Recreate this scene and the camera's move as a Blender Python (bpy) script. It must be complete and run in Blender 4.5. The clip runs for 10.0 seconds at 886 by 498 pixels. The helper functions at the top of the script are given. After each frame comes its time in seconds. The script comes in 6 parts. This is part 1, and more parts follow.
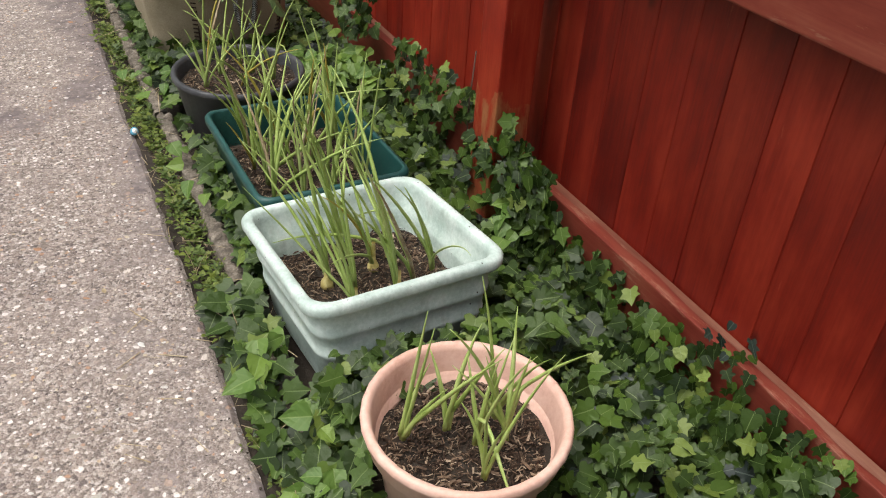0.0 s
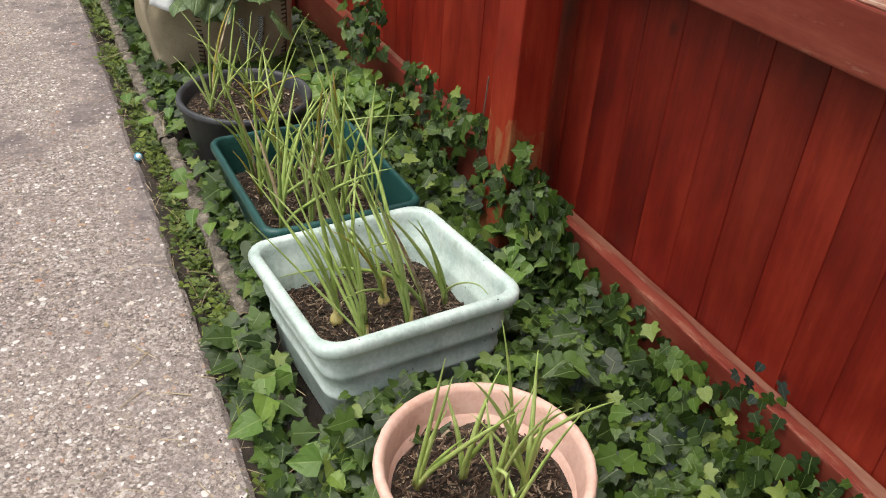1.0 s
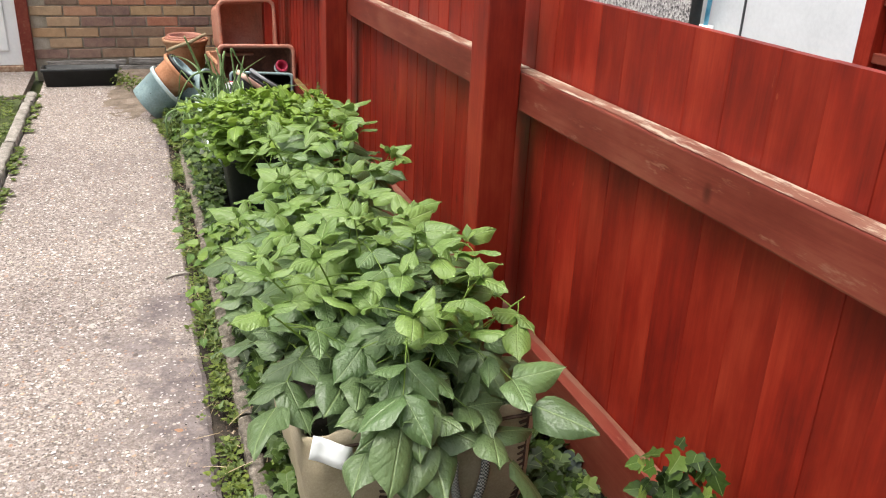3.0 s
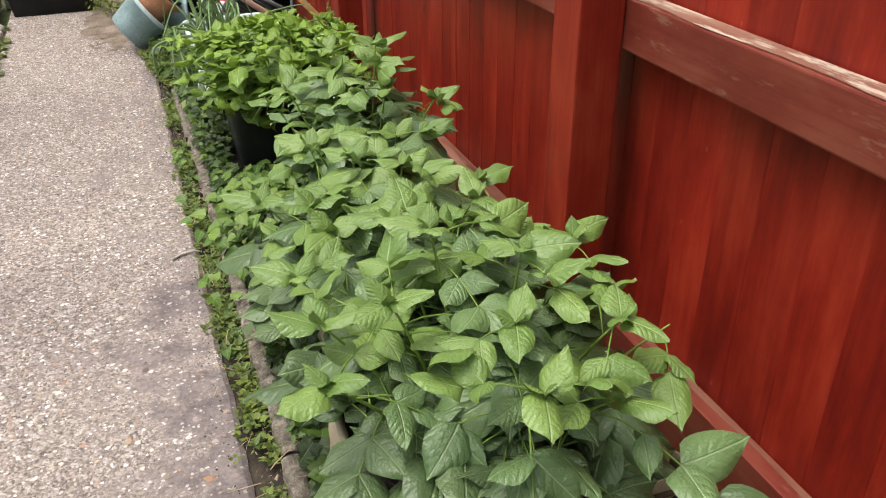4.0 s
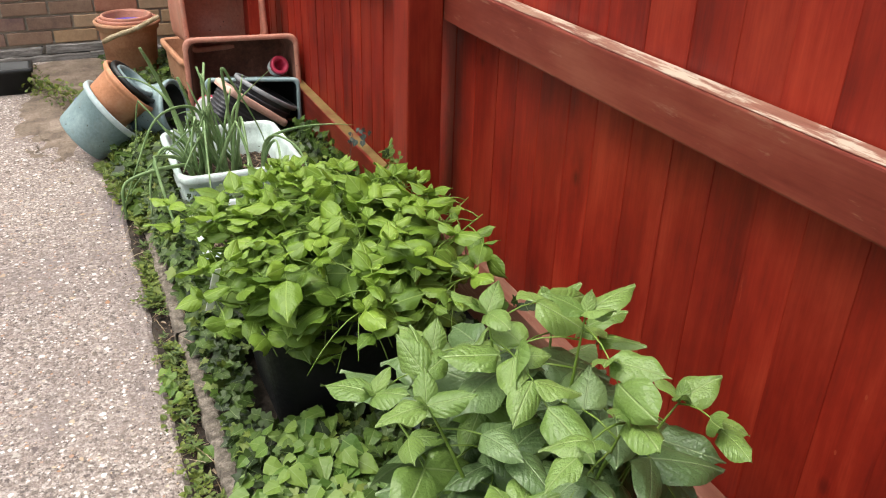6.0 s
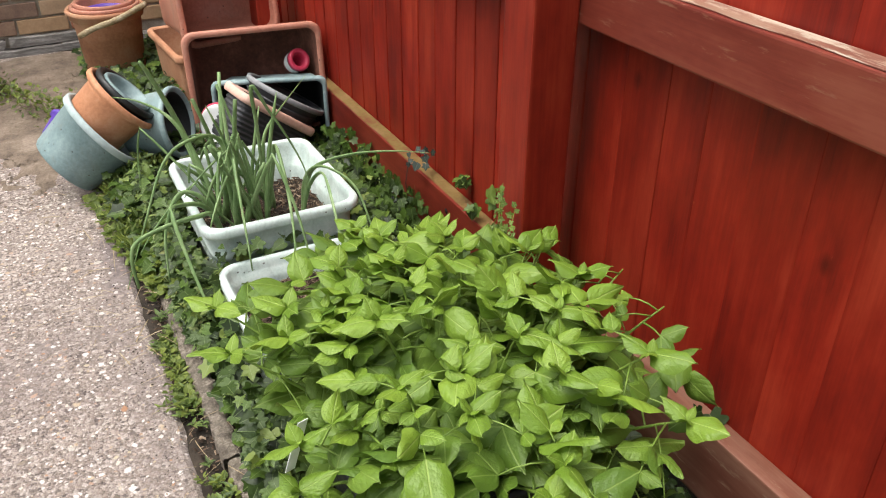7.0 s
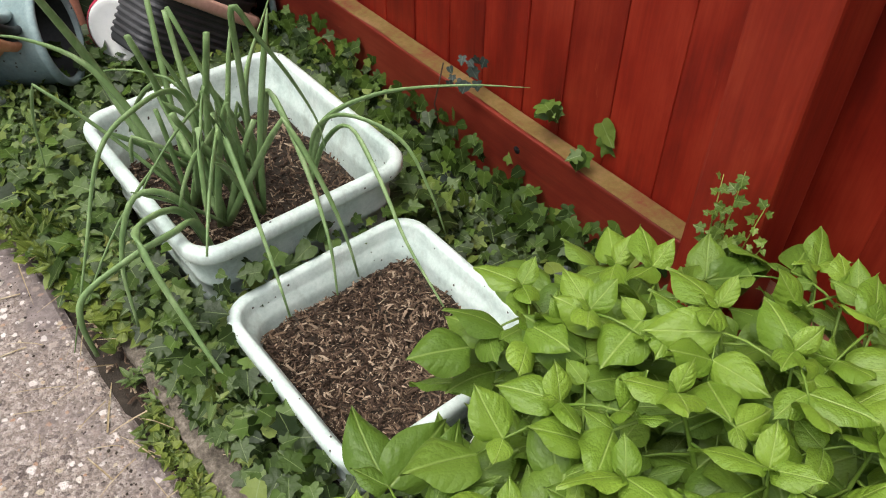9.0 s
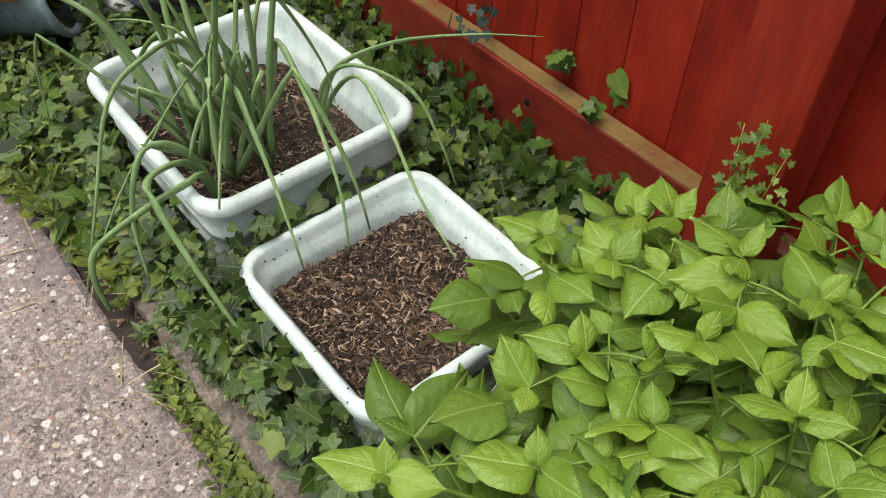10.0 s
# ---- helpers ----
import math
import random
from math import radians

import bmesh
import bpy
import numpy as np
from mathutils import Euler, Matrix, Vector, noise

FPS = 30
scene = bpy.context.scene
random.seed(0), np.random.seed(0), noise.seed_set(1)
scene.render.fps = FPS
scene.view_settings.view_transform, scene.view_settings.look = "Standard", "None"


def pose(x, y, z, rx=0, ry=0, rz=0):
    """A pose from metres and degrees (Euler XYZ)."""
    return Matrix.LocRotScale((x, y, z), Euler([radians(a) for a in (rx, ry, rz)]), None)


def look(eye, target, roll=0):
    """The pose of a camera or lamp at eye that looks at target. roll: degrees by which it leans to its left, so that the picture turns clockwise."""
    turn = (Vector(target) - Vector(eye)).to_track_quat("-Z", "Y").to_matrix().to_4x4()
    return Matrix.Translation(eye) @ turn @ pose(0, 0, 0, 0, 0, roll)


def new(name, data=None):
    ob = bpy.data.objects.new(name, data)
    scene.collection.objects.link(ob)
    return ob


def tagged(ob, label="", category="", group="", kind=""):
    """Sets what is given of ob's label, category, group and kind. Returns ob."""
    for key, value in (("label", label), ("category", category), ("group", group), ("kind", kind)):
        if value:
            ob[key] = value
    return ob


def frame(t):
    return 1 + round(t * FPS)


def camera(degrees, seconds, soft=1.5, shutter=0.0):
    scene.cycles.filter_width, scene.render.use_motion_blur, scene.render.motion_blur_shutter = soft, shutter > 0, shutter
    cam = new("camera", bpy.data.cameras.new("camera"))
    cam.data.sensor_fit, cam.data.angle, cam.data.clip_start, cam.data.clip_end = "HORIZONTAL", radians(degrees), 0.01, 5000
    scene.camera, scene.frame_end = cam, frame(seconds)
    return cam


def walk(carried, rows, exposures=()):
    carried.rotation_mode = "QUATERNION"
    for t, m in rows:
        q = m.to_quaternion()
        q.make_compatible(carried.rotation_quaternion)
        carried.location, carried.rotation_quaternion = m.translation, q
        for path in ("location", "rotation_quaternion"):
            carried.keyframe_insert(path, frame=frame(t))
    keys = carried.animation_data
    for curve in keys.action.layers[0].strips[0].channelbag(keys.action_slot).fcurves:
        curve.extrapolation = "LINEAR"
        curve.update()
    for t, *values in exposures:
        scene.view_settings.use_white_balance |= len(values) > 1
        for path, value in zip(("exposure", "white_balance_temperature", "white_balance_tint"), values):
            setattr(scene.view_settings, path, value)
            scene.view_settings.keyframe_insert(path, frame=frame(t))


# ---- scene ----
cam = camera(56.5, 10.0, soft=1.1)
PATH = [
    (0, (0.076, 0.65, 1.185), (0.86, 2.088, 0.036), 4.2),
    (0.5, (0.074, 0.66, 1.19), (0.868, 2.109, 0.063), 4.0),
    (1, (0.088, 0.721, 1.184), (0.872, 2.18, 0.063), 4.0),
    (1.5, (0.121, 0.97, 1.214), (0.885, 2.473, 0.14), 3.2),
    (2, (0.164, 1.332, 1.251), (0.899, 2.97, 0.369), 2.5),
    (2.5, (0.211, 1.751, 1.281), (0.869, 3.493, 0.55), 2.2),
    (2.7, (0.208, 1.926, 1.268), (0.858, 3.668, 0.533), 2.7),
    (3.8, (0.225, 2.64, 1.233), (0.852, 4.273, 0.262), 0.1),
    (4, (0.235, 2.705, 1.226), (0.847, 4.325, 0.225), -0.6),
    (4.5, (0.231, 2.914, 1.216), (0.914, 4.494, 0.199), 0.3),
    (5, (0.178, 3.178, 1.227), (0.961, 4.738, 0.25), 0.0),
    (5.5, (0.211, 3.519, 1.199), (1.021, 5.08, 0.245), 0.8),
    (6, (0.225, 3.933, 1.232), (0.979, 5.529, 0.292), 1.7),
    (6.2, (0.224, 4.129, 1.221), (0.998, 5.719, 0.287), -0.2),
    (7.3, (0.215, 4.748, 1.182), (0.984, 6.235, 0.088), 0.5),
    (7.5, (0.215, 4.857, 1.172), (0.978, 6.322, 0.045), 0.8),
    (8, (0.188, 5.15, 1.115), (1.088, 6.459, -0.1), 0.5),
    (8.5, (0.233, 5.348, 1.079), (1.139, 6.591, -0.199), -2.3),
    (9, (0.229, 5.455, 1.074), (1.133, 6.559, -0.327), 0.7),
    (9.5, (0.21, 5.468, 1.062), (1.096, 6.505, -0.401), 1.4),
    (10, (0.207, 5.473, 1.063), (1.077, 6.51, -0.41), 1.0),
]
EXPOSURES = [(0.0, 0.33), (1.0, 0.37), (1.8, 0.64), (2.5, 0.97), (3.8, 0.62), (5.0, 0.67), (6.2, 0.76), (7.5, 0.66), (8.5, 0.5), (10.0, 0.38)]
walk(cam, [(t, look(eye, target, roll)) for t, eye, target, roll in PATH], EXPOSURES)

# ---- world and light ----
world = bpy.data.worlds.new("overcast_sky")
scene.world = world
world.use_nodes = True
wn = world.node_tree.nodes
sky = wn.new("ShaderNodeTexSky")
sky.sky_type = "NISHITA"
sky.sun_disc = False
sky.sun_elevation, sky.sun_rotation = radians(70), radians(-84)
sky.air_density, sky.dust_density, sky.ozone_density = 1.0, 6.0, 1.0
pale = wn.new("ShaderNodeHueSaturation")
pale.inputs["Saturation"].default_value = 0.35
world.node_tree.links.new(sky.outputs[0], pale.inputs["Color"])
world.node_tree.links.new(pale.outputs[0], wn["Background"].inputs["Color"])
wn["Background"].inputs["Strength"].default_value = 0.148
sun = new("sun", bpy.data.lights.new("sun", "SUN"))
sun.data.energy, sun.data.angle, sun.data.color = 1.45, radians(40), (1.0, 0.96, 0.9)
sun.matrix_world = look((-2.1, 0.2, 6.0), (0, 0, 0))


# ---- materials ----
def link(m, a, b):
    m.node_tree.links.new(a, b)


def node(m, kind, **values):
    n = m.node_tree.nodes.new(kind)
    for key, value in values.items():
        n.inputs[key].default_value = value
    return n


def ramp(m, fac, stops):
    r = m.node_tree.nodes.new("ShaderNodeValToRGB")
    while len(r.color_ramp.elements) < len(stops):
        r.color_ramp.elements.new(0.5)
    for e, (p, c) in zip(r.color_ramp.elements, stops):
        e.position, e.color = p, (*c, 1)
    link(m, fac, r.inputs["Fac"])
    return r.outputs["Color"]


def mix(m, fac, a, b, blend="MIX"):
    n = m.node_tree.nodes.new("ShaderNodeMix")
    n.data_type, n.blend_type = "RGBA", blend
    for socket, value in ((n.inputs[0], fac), (n.inputs[6], a), (n.inputs[7], b)):
        if hasattr(value, "is_linked"):
            link(m, value, socket)
        elif isinstance(value, (int, float)):
            socket.default_value = value
        else:
            socket.default_value = (*value, 1)
    return n.outputs[2]


def blank(name, rough=0.7, spec=0.4, metal=0.0):
    m = bpy.data.materials.new(name)
    m.use_nodes = True
    b = m.node_tree.nodes["Principled BSDF"]
    b.inputs["Roughness"].default_value, b.inputs["Metallic"].default_value = rough, metal
    b.inputs["Specular IOR Level"].default_value = spec
    return m, b


def math_node(m, op, a, b=0.0):
    n = m.node_tree.nodes.new("ShaderNodeMath")
    n.operation = op
    for socket, value in zip(n.inputs, (a, b)):
        if hasattr(value, "is_linked"):
            link(m, value, socket)
        else:
            socket.default_value = value
    return n.outputs[0]


def coords(m, stretch=(1, 1, 1), local=False):
    """World position, or the thing's own with a random shift for each object."""
    if local:
        tex, info = node(m, "ShaderNodeTexCoord"), node(m, "ShaderNodeObjectInfo")
        add = m.node_tree.nodes.new("ShaderNodeVectorMath")
        add.operation = "MULTIPLY_ADD"
        link(m, info.outputs["Random"], add.inputs[0])
        add.inputs[1].default_value = (37, 53, 71)
        link(m, tex.outputs["Object"], add.inputs[2])
        out = add.outputs[0]
    else:
        out = node(m, "ShaderNodeNewGeometry").outputs["Position"]
    mp = node(m, "ShaderNodeMapping")
    mp.inputs["Scale"].default_value = stretch
    link(m, out, mp.inputs["Vector"])
    return mp.outputs[0]


def noise_tex(m, vec, scale, detail=4, rough=0.6):
    n = node(m, "ShaderNodeTexNoise", Scale=scale, Detail=detail, Roughness=rough)
    link(m, vec, n.inputs["Vector"])
    return n.outputs["Fac"]


def bumped(m, b, height, strength=0.3, distance=0.01):
    n = node(m, "ShaderNodeBump", Strength=strength, Distance=distance)
    link(m, height, n.inputs["Height"])
    link(m, n.outputs[0], b.inputs["Normal"])


def worn(name, dark, mid, light, coarse=5, fine=60, rough=0.7, bump=0.25, stretch=(1, 1, 1), local=False, spec=0.4, dist=0.004, vary=0.0):
    """A surface in three tones with blotches and grain."""
    m, b = blank(name, rough, spec)
    v = coords(m, stretch, local)
    big, small = noise_tex(m, v, coarse, 3), noise_tex(m, v, fine, 5, 0.7)
    f = math_node(m, "ADD", math_node(m, "MULTIPLY", big, 0.55), math_node(m, "MULTIPLY", small, 0.45))
    c = ramp(m, f, ((0.32, dark), (0.5, mid), (0.68, light)))
    if vary:
        info = node(m, "ShaderNodeObjectInfo")
        hsv = node(m, "ShaderNodeHueSaturation")
        link(m, math_node(m, "ADD", math_node(m, "MULTIPLY", info.outputs["Random"], vary), 1 - vary / 2), hsv.inputs["Value"])
        link(m, c, hsv.inputs["Color"])
        c = hsv.outputs[0]
    link(m, c, b.inputs["Base Color"])
    link(m, ramp(m, small, ((0.3, (rough - 0.1,) * 3), (0.7, (min(1, rough + 0.12),) * 3))), b.inputs["Roughness"])
    bumped(m, b, f, bump, dist)
    return m


def leafy(name, dark, light, vein, rough=0.42, veins=7.0, per_object=False, quilt=0.5, through_light=0.25, odd=None, side_veins=1.0, rib_width=0.022, gloss=0.35):
    """A leaf: tone by leaf, midrib and side veins along the leaf's own coordinates, some light coming through."""
    m, b = blank(name, rough, gloss)
    rnd = node(m, "ShaderNodeObjectInfo").outputs["Random"] if per_object else node(m, "ShaderNodeNewGeometry").outputs["Random Per Island"]
    stops = [(0.0, dark), (0.55, tuple((x + y) / 2 for x, y in zip(dark, light))), (0.86, light)]
    if odd:
        stops.append((0.95, odd))
    base = ramp(m, rnd, stops)
    uv = node(m, "ShaderNodeTexCoord").outputs["UV"]
    sep = node(m, "ShaderNodeSeparateXYZ")
    link(m, uv, sep.inputs[0])
    side = math_node(m, "ABSOLUTE", math_node(m, "SUBTRACT", sep.outputs[0], 0.5))
    rib = math_node(m, "LESS_THAN", side, rib_width)
    wander = noise_tex(m, coords(m), 38, 2)
    along = math_node(m, "SUBTRACT", math_node(m, "ADD", sep.outputs[1], math_node(m, "MULTIPLY", wander, 0.09)), math_node(m, "MULTIPLY", side, 0.8))
    wave = math_node(m, "SINE", math_node(m, "MULTIPLY", along, veins * 6.283))
    lat = math_node(m, "POWER", math_node(m, "ABSOLUTE", wave), 6.0)
    fac = math_node(m, "MAXIMUM", math_node(m, "MULTIPLY", rib, 0.6), math_node(m, "MULTIPLY", lat, 0.13 * side_veins))
    blot = noise_tex(m, coords(m, (1, 1, 1)), 55, 3)
    c = mix(m, fac, mix(m, math_node(m, "MULTIPLY", blot, 0.3), base, tuple(x * 0.72 for x in base_mean(dark, light))), vein)
    link(m, c, b.inputs["Base Color"])
    puff = noise_tex(m, coords(m), 120, 2)
    height = math_node(m, "SUBTRACT", math_node(m, "ADD", math_node(m, "MULTIPLY", blot, 0.6), math_node(m, "MULTIPLY", puff, 0.9)), math_node(m, "MAXIMUM", rib, math_node(m, "MULTIPLY", lat, 0.35 * side_veins)))
    bumped(m, b, height, quilt, 0.004)
    tr = m.node_tree.nodes.new("ShaderNodeBsdfTranslucent")
    link(m, mix(m, 0.5, c, light), tr.inputs["Color"])
    ms = m.node_tree.nodes.new("ShaderNodeMixShader")
    ms.inputs[0].default_value = through_light
    link(m, b.outputs[0], ms.inputs[1])
    link(m, tr.outputs[0], ms.inputs[2])
    link(m, ms.outputs[0], m.node_tree.nodes["Material Output"].inputs["Surface"])
    return m


def quilted(name, old, young, vein, rough=0.33, spec=0.55, pairs=6.0, per_object=True, puff=0.78, through_light=0.22, lines=0.14):
    """A potato leaflet: tone by leaf, pale midrib, curved side veins sunk between raised cushions."""
    m, b = blank(name, rough, spec)
    rnd = node(m, "ShaderNodeObjectInfo").outputs["Random"] if per_object else node(m, "ShaderNodeNewGeometry").outputs["Random Per Island"]
    base = ramp(m, rnd, ((0.0, old), (0.6, base_mean(old, young)), (1.0, young)))
    sep = node(m, "ShaderNodeSeparateXYZ")
    link(m, node(m, "ShaderNodeTexCoord").outputs["UV"], sep.inputs[0])
    side = math_node(m, "ABSOLUTE", math_node(m, "SUBTRACT", sep.outputs[0], 0.5))
    wander = math_node(m, "ADD", math_node(m, "MULTIPLY", noise_tex(m, coords(m), 45, 3), 0.13), math_node(m, "MULTIPLY", rnd, 0.14))
    rise = math_node(m, "MULTIPLY", math_node(m, "POWER", side, 1.35), 1.05)
    along = math_node(m, "ADD", math_node(m, "SUBTRACT", sep.outputs[1], rise), wander)
    dome = math_node(m, "ABSOLUTE", math_node(m, "SINE", math_node(m, "MULTIPLY", along, pairs * 3.1416)))
    # veins fade and strengthen over the leaf; a fine net of cells between them
    fade = ramp(m, noise_tex(m, coords(m), 28, 2), ((0.36, (0.15,) * 3), (0.64, (1.0,) * 3)))
    line = math_node(m, "MULTIPLY", math_node(m, "POWER", math_node(m, "SUBTRACT", 1.0, dome), 7.0), fade)
    cells = node(m, "ShaderNodeTexVoronoi", Scale=21)
    link(m, node(m, "ShaderNodeTexCoord").outputs["UV"], cells.inputs["Vector"])
    puffed = math_node(m, "MULTIPLY", math_node(m, "SUBTRACT", 1.0, cells.outputs["Distance"]), 0.5)
    rib = ramp(m, side, ((0.008, (1,) * 3), (0.03, (0,) * 3)))
    fac = math_node(m, "MAXIMUM", math_node(m, "MULTIPLY", rib, 0.65), math_node(m, "MULTIPLY", line, lines))
    blot = noise_tex(m, coords(m), 45, 4, 0.65)
    tone = mix(m, math_node(m, "MULTIPLY", blot, 0.4), base, tuple(x * 0.62 for x in base_mean(old, young)))
    c = mix(m, fac, tone, vein)
    link(m, c, b.inputs["Base Color"])
    crinkle = noise_tex(m, coords(m), 150, 2)
    height = math_node(m, "SUBTRACT", math_node(m, "ADD", math_node(m, "ADD", math_node(m, "MULTIPLY", math_node(m, "MULTIPLY", dome, 0.5), math_node(m, "ADD", fade, 0.2)), puffed), math_node(m, "MULTIPLY", crinkle, 0.5)), math_node(m, "MULTIPLY", rib, 0.8))
    bumped(m, b, height, puff, 0.0022)
    tr = m.node_tree.nodes.new("ShaderNodeBsdfTranslucent")
    link(m, mix(m, 0.5, c, young), tr.inputs["Color"])
    ms = m.node_tree.nodes.new("ShaderNodeMixShader")
    ms.inputs[0].default_value = through_light
    link(m, b.outputs[0], ms.inputs[1])
    link(m, tr.outputs[0], ms.inputs[2])
    link(m, ms.outputs[0], m.node_tree.nodes["Material Output"].inputs["Surface"])
    return m


def base_mean(a, b):
    return tuple((x + y) / 2 for x, y in zip(a, b))


def concrete_path():
    """Worn concrete: gravel laid bare in large patches, a smooth mauve-grey skin with scattered flints where it has lasted."""
    m, b = blank("exposed_aggregate_concrete", 0.85, 0.25)
    v = coords(m)
    place = node(m, "ShaderNodeSeparateXYZ")
    link(m, v, place.inputs[0])
    patch = noise_tex(m, v, 2.6, 6, 0.72)
    # the skin has lasted best along the bed
    worn_in = math_node(m, "ADD", patch, math_node(m, "MULTIPLY", math_node(m, "ADD", place.outputs[0], -0.02), -0.42))
    bay = ramp(m, math_node(m, "MULTIPLY", place.outputs[1], 0.1), ((0.25, (0,) * 3), (0.32, (1,) * 3), (0.42, (1,) * 3), (0.5, (0,) * 3)))
    worn_in = math_node(m, "SUBTRACT", worn_in, math_node(m, "MULTIPLY", bay, 0.065))
    bare = ramp(m, worn_in, ((0.33, (0.0,) * 3), (0.5, (1,) * 3)))
    dust = noise_tex(m, v, 75, 6, 0.75)
    tone = noise_tex(m, v, 14, 5, 0.7)
    skin = ramp(m, math_node(m, "ADD", math_node(m, "MULTIPLY", tone, 0.55), math_node(m, "MULTIPLY", dust, 0.45)),
                ((0.34, (0.08, 0.069, 0.066)), (0.5, (0.162, 0.139, 0.131)), (0.66, (0.275, 0.243, 0.224))))
    cement = ramp(m, dust, ((0.35, (0.085, 0.07, 0.062)), (0.5, (0.205, 0.174, 0.15)), (0.65, (0.36, 0.315, 0.27))))
    colour, height = mix(m, bare, skin, cement), math_node(m, "MULTIPLY", dust, 0.6)
    for scale, amount in ((420, 0.75), (230, 0.65), (130, 0.45)):
        fine = node(m, "ShaderNodeTexVoronoi", Scale=scale, Randomness=1.0)
        link(m, v, fine.inputs["Vector"])
        fc = node(m, "ShaderNodeSeparateColor")
        link(m, fine.outputs["Color"], fc.inputs[0])
        grit = ramp(m, fc.outputs[0], ((0.0, (0.055, 0.046, 0.042)), (0.25, (0.145, 0.121, 0.106)), (0.55, (0.28, 0.24, 0.2)), (0.8, (0.41, 0.365, 0.315)), (1.0, (0.68, 0.64, 0.58))))
        colour = mix(m, math_node(m, "MULTIPLY", bare, amount), colour, grit)
        height = math_node(m, "ADD", height, math_node(m, "MULTIPLY", math_node(m, "MULTIPLY", fine.outputs["Distance"], bare), -0.7))
    for scale, cut, keep_at, amount in ((34, 0.26, 0.3, 0.9), (58, 0.32, 0.42, 0.9), (100, 0.36, 0.42, 0.85)):
        vo = node(m, "ShaderNodeTexVoronoi", Scale=scale, Randomness=1.0)
        warp = m.node_tree.nodes.new("ShaderNodeVectorMath")
        warp.operation = "MULTIPLY_ADD"
        nz = node(m, "ShaderNodeTexNoise", Scale=scale * 1.3, Detail=2.0)
        link(m, v, nz.inputs["Vector"])
        link(m, nz.outputs["Color"], warp.inputs[0])
        warp.inputs[1].default_value = (0.7 / scale,) * 3
        link(m, v, warp.inputs[2])
        link(m, warp.outputs[0], vo.inputs["Vector"])
        ch = node(m, "ShaderNodeSeparateColor")
        link(m, vo.outputs["Color"], ch.inputs[0])
        stone = ramp(m, ch.outputs[0], ((0.0, (0.085, 0.073, 0.068)), (0.2, (0.19, 0.16, 0.14)), (0.42, (0.31, 0.26, 0.215)), (0.58, (0.42, 0.375, 0.32)), (0.66, (0.37, 0.215, 0.13)), (0.74, (0.5, 0.44, 0.3)), (0.8, (0.72, 0.69, 0.64))))
        keep = math_node(m, "LESS_THAN", ch.outputs[1], keep_at)
        blob = ramp(m, vo.outputs["Distance"], ((cut - 0.05, (1,) * 3), (cut + 0.03, (0,) * 3)))
        shown = math_node(m, "MULTIPLY", math_node(m, "MULTIPLY", blob, keep), math_node(m, "MULTIPLY", ramp(m, bare, ((0.0, (0.55,) * 3), (0.8, (1,) * 3))), amount))
        colour = mix(m, shown, colour, stone)
        height = math_node(m, "ADD", height, math_node(m, "MULTIPLY", shown, 0.5))
    wear = ramp(m, noise_tex(m, v, 0.9, 6, 0.7), ((0.34, (0.87, 0.82, 0.84)), (0.6, (1.12, 1.07, 1.08))))
    link(m, mix(m, 1.0, colour, wear, "MULTIPLY"), b.inputs["Base Color"])
    bumped(m, b, height, 0.6, 0.004)
    return m


